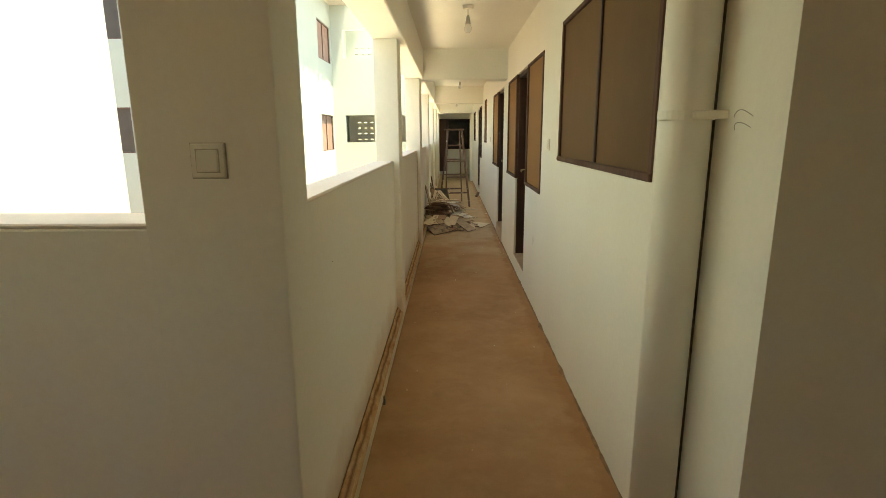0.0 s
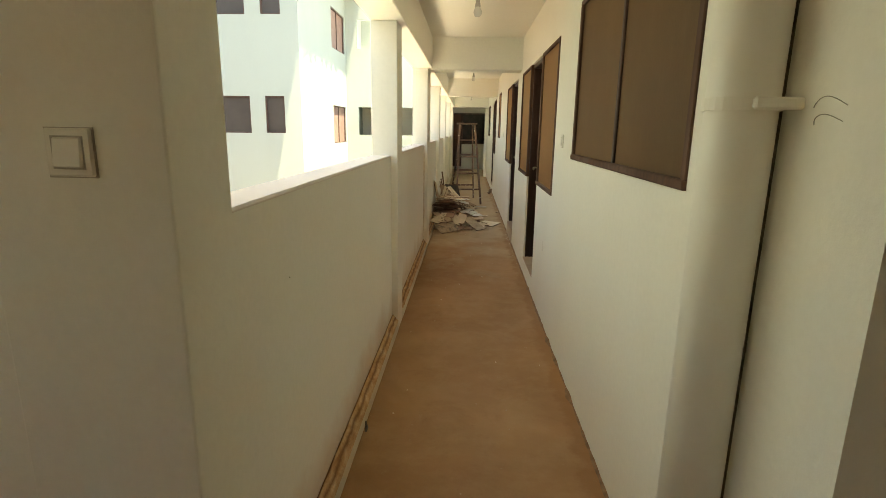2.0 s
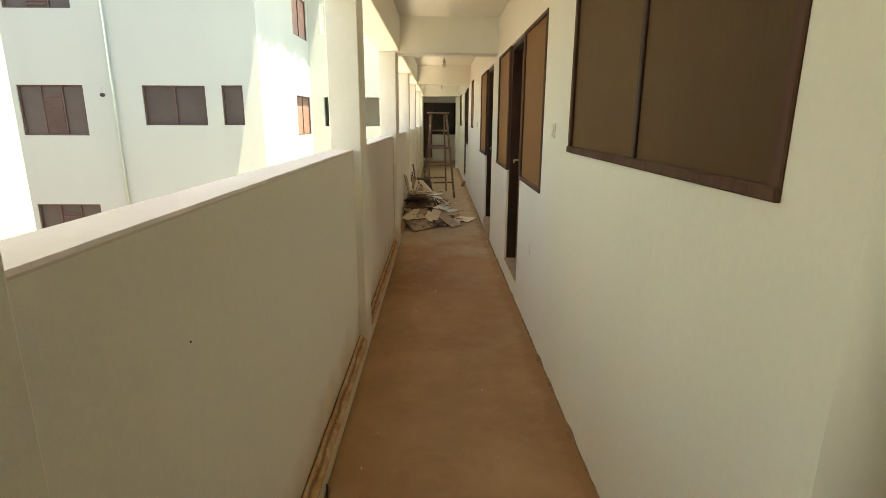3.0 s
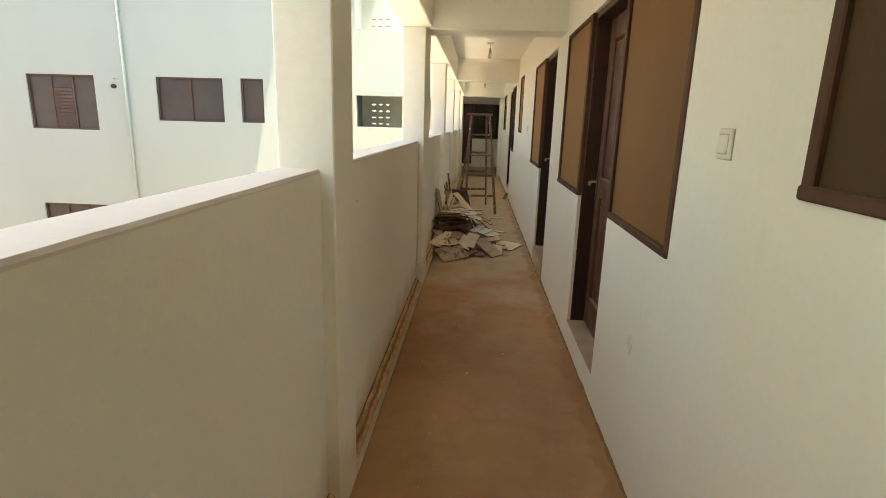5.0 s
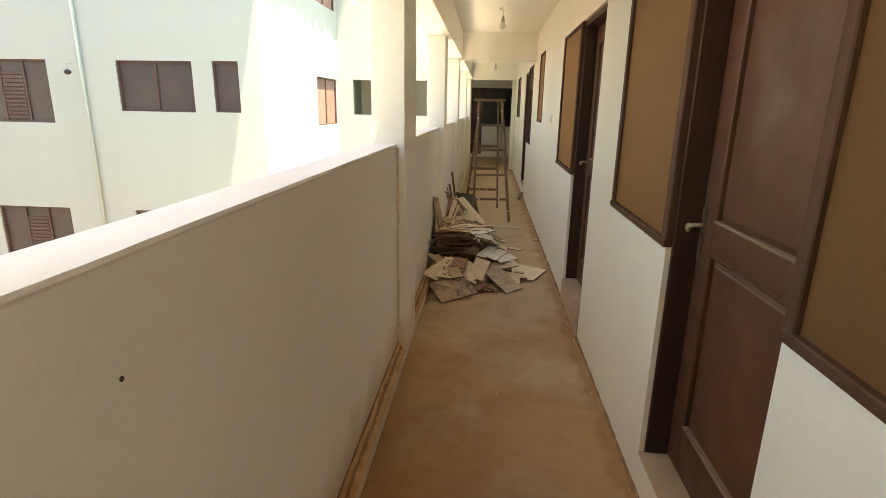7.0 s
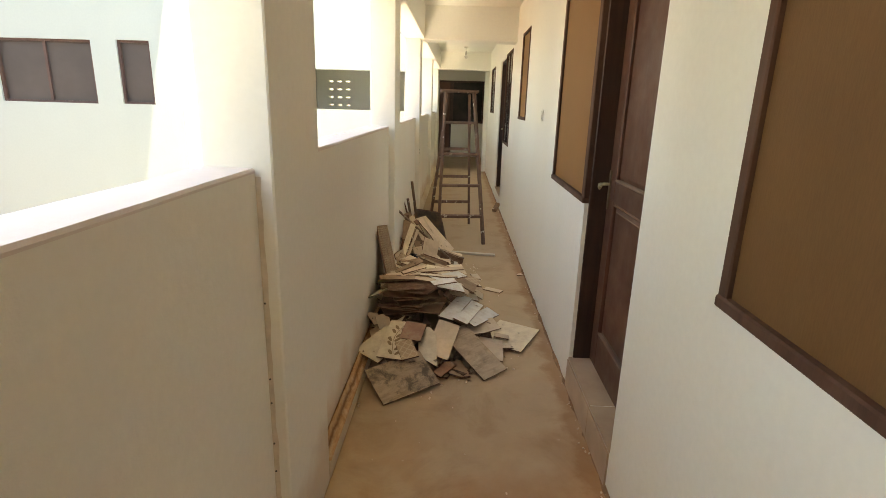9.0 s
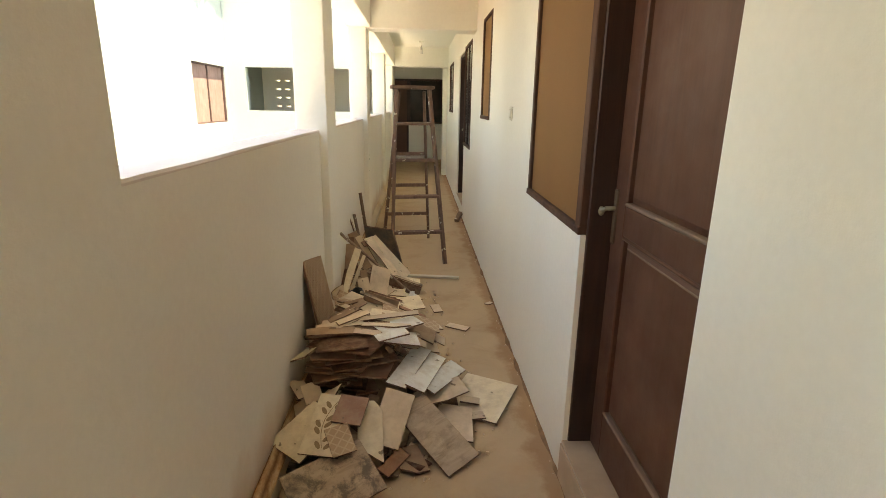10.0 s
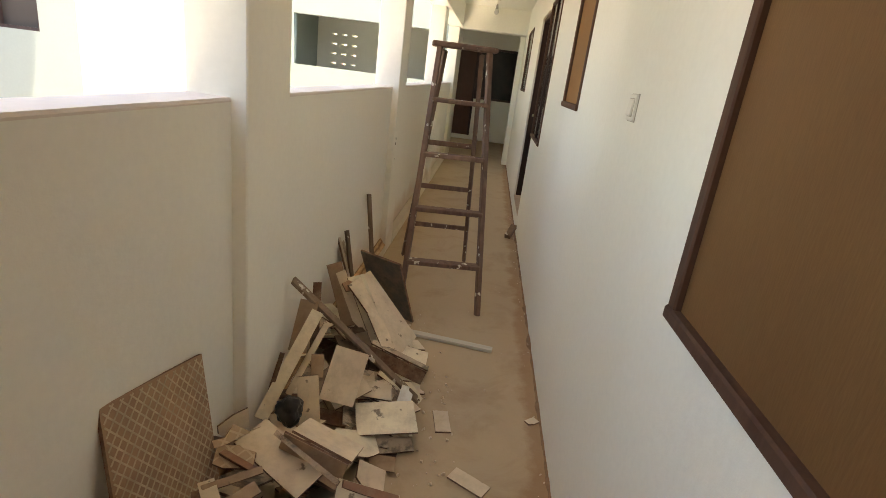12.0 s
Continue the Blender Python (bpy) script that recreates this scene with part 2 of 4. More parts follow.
def grid_wall(axis, p0, p1, u0, u1, z0, z1, openings):
    """A wall of thickness p0..p1 whose run is u0..u1 along the other axis, pierced by openings (u0, u1, z0, z1)."""
    us = sorted({u0, u1, *[v for o in openings for v in o[:2] if u0 < v < u1]})
    zs = sorted({z0, z1, *[v for o in openings for v in o[2:] if z0 < v < z1]})
    solid = {}
    for i in range(len(us) - 1):
        for j in range(len(zs) - 1):
            u, z = (us[i] + us[i + 1]) / 2, (zs[j] + zs[j + 1]) / 2
            solid[i, j] = not any(a < u < b and c < z < d for a, b, c, d in openings)
    bm = bmesh.new()
    cache = {}

    def vert(p, u, z):
        key = (round(p, 5), round(u, 5), round(z, 5))
        if key not in cache:
            cache[key] = bm.verts.new((p, u, z) if axis == "x" else (u, p, z))
        return cache[key]

    def face(*corners):
        bm.faces.new([vert(*c) for c in corners])

    for (i, j), full in solid.items():
        if not full:
            continue
        a, b, c, d = us[i], us[i + 1], zs[j], zs[j + 1]
        for p in (p0, p1):
            face((p, a, c), (p, b, c), (p, b, d), (p, a, d))
        for di, dj, e in ((-1, 0, ((a, c), (a, d))), (1, 0, ((b, c), (b, d))), (0, -1, ((a, c), (b, c))), (0, 1, ((a, d), (b, d)))):
            if not solid.get((i + di, j + dj), False):
                (ua, za), (ub, zb) = e
                face((p0, ua, za), (p0, ub, zb), (p1, ub, zb), (p1, ua, za))
    return bm


# ---- plan ----
XR, XR2 = 0.895, 1.095          # corridor wall: face and back
XC, XP, XO = -0.265, -0.315, -0.455  # column face, parapet face, outer face
TOP, HEAD, CEIL = 1.362, 2.288, 2.66
Y0, Y1, YEND = 1.40, 18.5, 22.0
COLUMNS = [(4.385, 4.65), (7.28, 7.75), (10.03, 10.37), (12.62, 12.95), (15.55, 15.9), (18.2, 19.25)]
WINDOWS = [  # y0, y1, z0, z1
    (2.10, 3.84, 1.385, 2.29),
    (4.54, 5.44, 1.07, 2.22),
    (6.26, 7.16, 1.07, 2.22),
    (8.62, 9.58, 1.06, 2.22),
    (11.36, 11.97, 1.40, 2.29),
    (13.05, 13.95, 1.01, 2.25),
    (16.35, 17.4, 1.39, 2.25),
]
DOORS = [(5.44, 6.26), (7.78, 8.62), (13.95, 15.0)]
STEP, DOOR_TOP = 0.178, 2.22

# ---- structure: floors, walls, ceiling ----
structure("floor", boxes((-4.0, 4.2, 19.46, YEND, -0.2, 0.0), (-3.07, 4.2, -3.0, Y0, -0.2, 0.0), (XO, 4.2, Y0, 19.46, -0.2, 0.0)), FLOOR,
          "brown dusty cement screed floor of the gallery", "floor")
openings = [w for w in WINDOWS] + [(a, b, STEP, DOOR_TOP) for a, b in DOORS]
structure("wall_east", grid_wall("x", XR, XR2, 1.34, Y1, 0.0, CEIL, openings), PAINT, "cream-white painted plaster corridor wall with doors and windows", "wall")
structure("wall_south_east", grid_wall("y", 1.34, 1.54, XR2, 4.2, 0.0, CEIL, []), PAINT, "cream-white plaster wall beside the landing", "wall")
structure("wall_rooms_back", boxes((4.2, 4.4, -3.2, YEND, -0.2, CEIL)), PAINT, "plain plaster wall behind the rooms", "wall")
structure("wall_landing_south", grid_wall("y", -3.2, -3.0, -3.07, 4.2, 0.0, CEIL, []), PAINT, "plain plaster wall closing the landing", "wall")
# Out of view; the opening is added and sized to light the landing.
structure("wall_landing_west", grid_wall("x", -3.27, -3.07, -3.2, Y0, -0.2, CEIL, [(-1.7, -0.05, 1.349, 2.0)]), PAINT, "unseen plaster wall with an opening added to light the landing", "wall")
structure("ceiling", boxes((XO, 4.2, -3.0, YEND + 0.2, CEIL, CEIL + 0.15), (-3.07, XO, -3.0, Y0 + 0.2, CEIL, CEIL + 0.15), (-4.0, XO, 19.46, YEND + 0.2, CEIL, CEIL + 0.15)),
          CEILING, "white painted concrete ceiling slab", "ceiling")
structure("beam_edge", boxes((XO, -0.215, Y0 + 0.23, Y1 + 0.1, HEAD, CEIL), bevel=0.008), CEILING, "white painted edge beam above the openings", "beam")
for y in (7.32, 12.62, 18.2):
    structure("beam_cross", boxes((-0.24, XR + 0.04, y, y + 0.3, 2.275, CEIL + 0.02), bevel=0.008), CEILING, "white painted cross beam under the ceiling", "beam")
structure("beam_landing", boxes((-3.07, XR, Y0, Y0 + 0.23, HEAD + 0.02, CEIL)), CEILING, "white painted beam over the landing opening", "beam")

def rough_sill(a, b):
    """A hand-trowelled sill between y = a and b, its arrises wandering a few millimetres."""
    bm = bmesh.new()
    n = max(2, int((b - a) / 0.06))
    prev = None
    for i in range(n + 1):
        y = a + (b - a) * i / n
        p = 0.0015 * noise.noise((1.7, y * 2.2, 0)) + 0.001 * noise.noise((4.0, y * 11, 0))
        q = 0.0035 * noise.noise((9.1, y * 2.6, 3)) + 0.002 * noise.noise((2.0, y * 13, 7))
        ring = [bm.verts.new(c) for c in ((XP + 0.0006, y, TOP - 0.013), (XP + 0.0006, y, TOP - 0.0075 + 0.4 * q), (XP - 0.003 + p, y, TOP + 0.0005 + q * 0.5),
                                          (XO + 0.004 - p, y, TOP + 0.001 - q * 0.5), (XO - 0.004, y, TOP - 0.006), (XO - 0.004, y, TOP - 0.02))]
        if prev:
            for j in range(6):
                bm.faces.new([prev[j], prev[(j + 1) % 6], ring[(j + 1) % 6], ring[j]])
        else:
            bm.faces.new(ring)
        prev = ring
    bm.faces.new(prev[::-1])
    return bm


# parapet between the columns, with a pale sill on top
edges = [1.63] + [v for c in COLUMNS for v in c]
for a, b in zip(edges[0::2], edges[1::2]):
    structure("parapet", boxes((XO, XP, a, b, 0.0, TOP - 0.008)), PARAPET, "cream painted parapet wall with orange splash stains", "parapet")
    structure("sill", rough_sill(a, b), SILL, "chalky white sill on the parapet", "sill")
    bm = boxes((XP, XC + 0.004, a, b, 0.0, 0.105), bevel=0.012, seg=2)
    bm.verts.ensure_lookup_table()
    for v in bm.verts:
        if v.co.z > 0.05:
            v.co.z += 0.022 * noise.noise((v.co.x * 9, v.co.y * 3, 0)) + (0.032 if v.co.x < XP + 0.02 else -0.01)
    kerb = structure("kerb", bm, KERB, "cement kerb with rusty orange top along the parapet", "kerb")
    kerb.data.materials.append(KERB_TOP)
    for p in kerb.data.polygons:
        if p.normal.z > 0.35 and a < 12.5:
            p.material_index = 1
for a, b in COLUMNS:
    structure("column", boxes((XO, XC, a, b, 0.0, HEAD), bevel=0.005), PARAPET, "cream painted plaster column of the gallery", "column")
structure("column_corner", boxes((-0.61, XC, Y0, 1.63, 0.0, HEAD + 0.02), bevel=0.005, seg=2), PAINT, "cream painted corner pillar at the landing", "column")
structure("parapet_landing", boxes((-3.07, -0.6, Y0 + 0.006, Y0 + 0.2, 0.0, 1.335), bevel=0.004), PAINT, "cream painted landing parapet", "parapet")
structure("sill_landing", boxes((-3.07, -0.608, Y0 + 0.01, Y0 + 0.205, 1.335, 1.349), bevel=0.005), SILL, "chalky white sill on the landing parapet", "sill")

# cross gallery at the far end
structure("pier_end", boxes((0.80, XR, 18.5, 18.75, 0.0, 2.275), (XR, 1.2, 18.5, 18.75, 0.0, CEIL), bevel=0.008), PAINT, "pale plaster pier at the end of the corridor", "pier")
slots = [(-3.64 + 0.25 * i, -3.64 + 0.25 * i + 0.12, 1.40 + 0.225 * j, 1.428 + 0.225 * j) for i in range(3) for j in range(4)]
structure("wall_end", grid_wall("y", YEND, YEND + 0.2, -4.0, 4.2, 0.0, CEIL, slots + [(0.0, 0.95, 1.0, 2.2), (-0.85, 0.0, 0.1, 2.2)]), PAINT,
          "plaster end wall with slotted vents", "wall")

# our building above and below
structure("roof_gallery", boxes((XO - 0.02, 4.4, -3.2, YEND + 0.2, CEIL + 0.15, CEIL + 0.3)), ROOFING, "flat concrete roof over the gallery", "roof")
structure("wall_lower", boxes((XO, 4.4, -3.2, YEND + 0.2, -3.1, -0.2)), DIMMED_FACADE, "white painted storey under the gallery", "wall")

# ---- the courtyard buildings ----
structure("ground", boxes((-2500, 2500, -2500, 2500, -3.2, -3.1)), GROUND, "bare reddish courtyard ground", "ground")
# Pale slab out of view, added to reflect sun up into the corridor.
structure("pavement_bounce", boxes((-3.07, XO, -6.0, 5.3, -3.1, -3.06), (-3.98, XO, 5.3, 19.25, -3.1, -3.06)), BOUNCE_SLAB, "unseen pale slab added to bounce sunlight into the gallery", "pavement")
LEVEL = 2.85
F1 = [(-9.76, -8.2, 1.14, 2.31), (-6.81, -5.32, 1.39, 2.31), (-4.93, -4.43, 1.4, 2.32)]
F1 = [(a, b, c + LEVEL * k, d + LEVEL * k) for k in (-1, 0, 1) for a, b, c, d in F1]
structure("facade_north", grid_wall("y", 14.1, 14.35, -16.0, -4.0, -3.1, 5.9, F1), DIMMED_FACADE, "white painted facade in shade", "facade")
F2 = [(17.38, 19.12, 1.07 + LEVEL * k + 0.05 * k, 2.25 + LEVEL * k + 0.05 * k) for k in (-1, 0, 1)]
structure("facade_east", grid_wall("x", -4.25, -4.0, 14.35, 22.2, -3.1, 5.9, F2), DIMMED_FACADE, "white painted sunlit facade", "facade")
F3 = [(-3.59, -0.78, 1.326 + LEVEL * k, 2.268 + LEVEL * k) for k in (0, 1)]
structure("facade_end", grid_wall("y", 19.25, 19.45, -4.0, XO, -3.1, 5.9, F3), DIMMED_FACADE, "white painted gallery facade with a long opening", "facade")
structure("wall_wing", boxes((-12.0, -3.07, Y0 + 0.01, 5.3, -3.1, 6.5)), DIMMED_FACADE, "sunlit blank white wing wall", "facade")
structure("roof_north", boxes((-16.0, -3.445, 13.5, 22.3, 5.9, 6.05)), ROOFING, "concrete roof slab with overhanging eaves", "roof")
structure("upper_back", grid_wall("y", YEND, YEND + 0.2, -4.0, XO, 2.81, 5.9, [(a, b, c + LEVEL, d + LEVEL) for a, b, c, d in slots]), DIMMED_FACADE, "white painted back wall of the upper gallery", "wall")


# ---- windows and doors ----
def framed_window(name, y0, y1, z0, z1, mullions=(), panel=BOARD, label="", depth=0.1, near=0.038, far=0.038):
    """A window in the corridor wall: a flat wooden frame, mullions and filling boards."""
    w = thing(name, label, "window", kind="structure")
    f = 0.028
    x0, x1 = XR - 0.008, XR + depth
    part("window_frame", boxes((x0, x1, y0, y0 + near, z0 + f, z1 - f), (x0, x1, y1 - far, y1, z0 + f, z1 - f), (x0, x1, y0, y1, z1 - f, z1), bevel=0.004), WINDOW_WOOD, w)
    part("window_sill", boxes((x0 - 0.006, x1, y0, y1, z0, z0 + f + 0.004), bevel=0.005), WINDOW_WOOD, w)
    cuts = [y0 + near, *mullions, y1 - far]
    for m in mullions:
        part("mullion", boxes((x0 + 0.004, x1 - 0.02, m - 0.014, m + 0.014, z0 + f + 0.004, z1 - f), bevel=0.004), FRAME_WOOD, w)
    for a, b in zip(cuts, cuts[1:]):
        part("screen" if panel is not GLASS else "pane", boxes((XR + 0.008, XR + 0.02, a - 0.01, b + 0.01, z0 + f - 0.01, z1 - f + 0.01)), panel, w)
    return w


BROWN = "dark wooden window frame filled with brown screen board"
framed_window("window_1", *WINDOWS[0], mullions=(2.925,), panel=DARK_BOARD, label="wide two-light dark wooden window with brown boards")
framed_window("window_2", *WINDOWS[1], label=BROWN, far=0.045)
framed_window("window_3", *WINDOWS[2], label=BROWN, near=0.05)
framed_window("window_4", *WINDOWS[3], label=BROWN, near=0.055)
framed_window("window_5", *WINDOWS[4], label="small high dark wooden window with brown board")
framed_window("window_6", *WINDOWS[5], mullions=(13.5,), panel=GLASS, label="dark wooden window with dark glass panes")
framed_window("window_7", *WINDOWS[6], panel=GLASS, label="small dark window with a glass pane")


def lever(parent, x, y, z):
    plate = part("lock_plate", boxes((x - 0.006, x, y - 0.016, y + 0.016, z - 0.1, z + 0.1), bevel=0.0058), STEEL, parent, "tarnished long lock plate")
    bm = bmesh.new()
    tube(bm, (x, y, z + 0.03), (x - 0.04, y, z + 0.03), 0.008)
    tube(bm, (x - 0.038, y - 0.006, z + 0.03), (x - 0.045, y + 0.022, z + 0.02), 0.0075, r2=0.010)
    bmesh.ops.create_uvsphere(bm, u_segments=14, v_segments=10, radius=0.0145, matrix=Matrix.Translation((x - 0.045, y + 0.026, z + 0.016)) @ Matrix.Diagonal((0.8, 1.0, 1.25, 1)))
    part("handle", bm, BRASS, plate, "worn brass lever handle", True)


def panelled_door(name, y0, y1, z0, z1, label, tiled=False):
    """A recessed two-panel wooden door with lining and a tiled threshold."""
    d = thing(name, label, "door", kind="structure")
    x = XR + 0.11
    lining = 0.014
    part("door_frame", boxes((XR + 0.02, XR + 0.17, y0, y0 + lining, z0, z1), (XR + 0.02, XR + 0.17, y1 - lining, y1, z0, z1), (XR + 0.02, XR + 0.17, y0 + lining, y1 - lining, z1 - 0.04, z1), bevel=0.004), FRAME_WOOD, d)
    a, b, lo, hi = y0 + lining + 0.003, y1 - lining - 0.003, z0 + 0.008, z1 - 0.044
    st, rail, mid = 0.105, 0.12, z0 + 0.91
    leaf = part("door_leaf", boxes((x, x + 0.04, a, a + st, lo, hi), (x, x + 0.04, b - st, b, lo, hi), (x, x + 0.04, a + st, b - st, lo, lo + 0.192),
                                   (x, x + 0.04, a + st, b - st, hi - rail, hi), (x, x + 0.04, a + st, b - st, mid, mid + 0.106), bevel=0.003), DOOR_WOOD, d)
    for p, q in ((lo + 0.192, mid), (mid + 0.106, hi - rail)):
        bm = bmesh.new()
        box(bm, x + 0.024, x + 0.034, a + st - 0.005, b - st + 0.005, p - 0.005, q + 0.005)
        outer = [(a + st, p), (b - st, p), (b - st, q), (a + st, q)]
        ins = 0.035
        inner = [(a + st + ins, p + ins), (b - st - ins, p + ins), (b - st - ins, q - ins), (a + st + ins, q - ins)]
        vo = [bm.verts.new((x + 0.024, *c)) for c in outer]
        vi = [bm.verts.new((x + 0.008, *c)) for c in inner]
        for i in range(4):
            bm.faces.new([vo[i], vo[(i + 1) % 4], vi[(i + 1) % 4], vi[i]])
        bm.faces.new(vi)
        part("panel", bm, DOOR_WOOD, leaf)
        part("moulding", boxes((x - 0.003, x + 0.026, a + st, b - st, p, p + 0.013), bevel=0.004), PALE_MOULDING, leaf, "paler moulding ledge")
        part("moulding", boxes((x + 0.006, x + 0.016, a + st + 0.035, b - st - 0.035, q - 0.041, q - 0.034), bevel=0.002), PALE_MOULDING, leaf, "paler moulding ledge")
        part("moulding", boxes((x - 0.003, x + 0.026, a + st, b - st, q - 0.014, q), (x - 0.003, x + 0.026, a + st, a + st + 0.014, p + 0.013, q - 0.014), (x - 0.003, x + 0.026, b - st - 0.014, b - st, p + 0.013, q - 0.014), bevel=0.005), DOOR_WOOD, leaf)
    lever(leaf, x, b - 0.023, z0 + 0.962)
    half = (y0 + y1) / 2 - 0.08
    for a, b in ((y0 + 0.002, half - 0.0015), (half + 0.0015, y1 - 0.002)):
        part("threshold_tile", boxes((XR - 0.004, XR + 0.2, a, b, z0 - 0.012, z0 + 0.002), bevel=0.003), STEP_TILE, d, "beige glazed threshold tile")
        if tiled:
            part("riser_tile", boxes((XR - 0.009, XR - 0.001, a, b, 0.002, z0 - 0.013), bevel=0.002), STEP_TILE, d, "beige glazed riser tile")
    return d


panelled_door("door_1", *DOORS[0], STEP, DOOR_TOP, "closed brown panelled wooden door with a brass lever")
panelled_door("door_2", *DOORS[1], STEP, DOOR_TOP, "closed brown panelled wooden door over a beige tiled step", True)
panelled_door("door_3", *DOORS[2], STEP, DOOR_TOP, "closed dark wooden door far along the corridor")

# end wall window and door
w = thing("window_8", "dark window in the end wall", "window", kind="structure")
part("window_frame", boxes((0.0, 0.05, YEND - 0.01, YEND + 0.1, 1.05, 2.15), (0.9, 0.95, YEND - 0.01, YEND + 0.1, 1.05, 2.15), (0.0, 0.95, YEND - 0.01, YEND + 0.1, 2.15, 2.2), (0.0, 0.95, YEND - 0.01, YEND + 0.1, 1.0, 1.05)), FRAME_WOOD, w)
part("pane", boxes((0.05, 0.9, YEND + 0.03, YEND + 0.04, 1.05, 2.15)), GLASS, w)
d = thing("door_4", "dark brown closed door in the end wall", "door", kind="structure")
part("door_frame", boxes((-0.85, -0.8, YEND - 0.008, YEND + 0.1, 0.1, 2.2), (-0.05, -0.001, YEND - 0.008, YEND + 0.1, 0.1, 2.2), (-0.8, -0.05, YEND - 0.008, YEND + 0.1, 2.15, 2.2)), FRAME_WOOD, d)
part("door_leaf", boxes((-0.8, -0.05, YEND + 0.05, YEND + 0.09, 0.1, 2.15)), DOOR_WOOD, d)


def facade_window(name, axis, p, a, b, z0, z1, lights, material, label):
    """A window set in a courtyard facade; p is the outer face, sign gives which way it looks."""
    w = thing(name, label, "window", kind="structure")
    out = -1 if axis == "y" else 1

    def slab(u0, u1, c0, c1, near, far):
        q0, q1 = sorted((p - out * near, p - out * far))
        return (u0, u1, q0, q1, c0, c1) if axis == "y" else (q0, q1, u0, u1, c0, c1)

    f = 0.034
    part("window_frame", boxes(slab(a, a + f, z0, z1, 0.03, 0.12), slab(b - f, b, z0, z1, 0.03, 0.12), slab(a + f, b - f, z0, z0 + f, 0.03, 0.12), slab(a + f, b - f, z1 - f, z1, 0.03, 0.12)), FAR_FRAME, w)
    step = (b - a - 2 * f) / lights
    for i in range(lights):
        u = a + f + i * step
        pane = part("shutter" if material is SHUTTER else "pane", boxes(slab(u + 0.004, u + step - 0.004, z0 + f, z1 - f, 0.07, 0.085)), material, w)
        if lights == 3 and i == 1:
            for q in range(12):
                c = z0 + f + 0.04 + q * 0.075
                if c < z1 - 0.12:
                    part("louvre", boxes(slab(u + 0.03, u + step - 0.03, c, c + 0.05, 0.045, 0.068)), FAR_FRAME, w)
        if i:
            part("mullion", boxes(slab(u - 0.02, u + 0.02, z0 + f, z1 - f, 0.045, 0.1)), FAR_FRAME, w)
    return w


for a, b, c, d in F1:
    facade_window("window_far", "y", 14.1, a, b, c, d, 3 if b - a > 1.55 else 2 if b - a > 1 else 1, FAR_PANE, "dark framed glass window in the shaded facade")
for a, b, c, d in F2:
    facade_window("window_far", "x", -4.0, a, b, c, d, 2, SHUTTER, "reddish brown shuttered window in the sunlit facade")


# ---- rain pipe and electrics ----
pipe = thing("drain_pipe", "thick cream painted rain pipe clamped to the wall", "pipe")
bm = bmesh.new()
tube(bm, (0.815, 1.68, 0.0), (0.815, 1.68, CEIL), 0.07, 40)
part("pipe", bm, PVC, pipe, smooth=True)
bm = bmesh.new()
bmesh.ops.create_cone(bm, cap_ends=True, segments=28, radius1=0.076, radius2=0.076, depth=0.026, matrix=Matrix.Translation((0.815, 1.68, 1.612)))
box(bm, 0.80, XR, 1.594, 1.614, 1.600, 1.624, bevel=0.004)
part("clamp", bm, PVC, pipe, "cream plastic pipe clamp")


# Dark strip that paints the shadow in the gap between pipe and wall.
structure("trim_pipe_shade", boxes((XR - 0.002, XR + 0.004, 1.668, 1.72, 0.0, CEIL)), PIPE_SHADE, "dark strip painted in for the shaded gap behind the rain pipe", "trim")


def wire(name, pts, r, label):
    cu = bpy.data.curves.new(name, "CURVE")
    cu.dimensions, cu.bevel_depth, cu.bevel_resolution = "3D", r, 2
    sp = cu.splines.new("NURBS")
    sp.points.add(len(pts) - 1)
    for q, co in zip(sp.points, pts):
        q.co = (*co, 1)
    sp.use_endpoint_u, sp.order_u = True, 3
    cu.materials.append(WIRE)
    return tagged(new(name, cu), label, "wire")


wire("loose_wire", [(XR + 0.004, 1.575, 1.602), (XR - 0.01, 1.555, 1.606), (XR - 0.014, 1.525, 1.622), (XR - 0.012, 1.495, 1.618), (XR - 0.006, 1.470, 1.603)], 0.0009, "thin grey wire sticking out of the wall")
wire("loose_wire", [(XR + 0.004, 1.565, 1.568), (XR - 0.01, 1.550, 1.580), (XR - 0.014, 1.525, 1.590), (XR - 0.012, 1.500, 1.588), (XR - 0.006, 1.475, 1.576)], 0.0009, "thin grey wire sticking out of the wall")


def light_switch(m, label="white single rocker light switch on the wall"):
    """Built facing +x of its own frame, 82 mm square."""
    s = thing("light_switch", label, "switch")
    part("plate", boxes((0.0, 0.009, -0.041, 0.041, -0.041, 0.041), bevel=0.003), SWITCH, s)
    # Both strips carry the switch's shadow lines as a darker colour.
    part("seam", boxes((-0.001, 0.002, -0.0435, 0.0435, -0.0435, 0.0425)), RIM_SHADE, s, "darker strip painted in for the shadow line round the plate")
    part("seam", boxes((0.006, 0.0096, -0.0285, 0.0285, -0.0285, 0.0285)), RIM_SHADE, s, "darker strip painted in for the shaded gap round the rocker")
    bm = boxes((0.006, 0.017, -0.026, 0.026, -0.026, 0.026), bevel=0.003)
    for v in bm.verts:
        if v.co.x > 0.01 and v.co.z > 0:
            v.co.x -= 0.005
    part("rocker", bm, SWITCH, s)
    s.matrix_basis = m
    return s


light_switch(pose(-0.434, Y0, 1.504, 0, 0, -90))
light_switch(pose(XR, 4.22, 1.487, 0, 0, 180))
light_switch(pose(XR, 10.26, 1.474, 0, 0, 180))


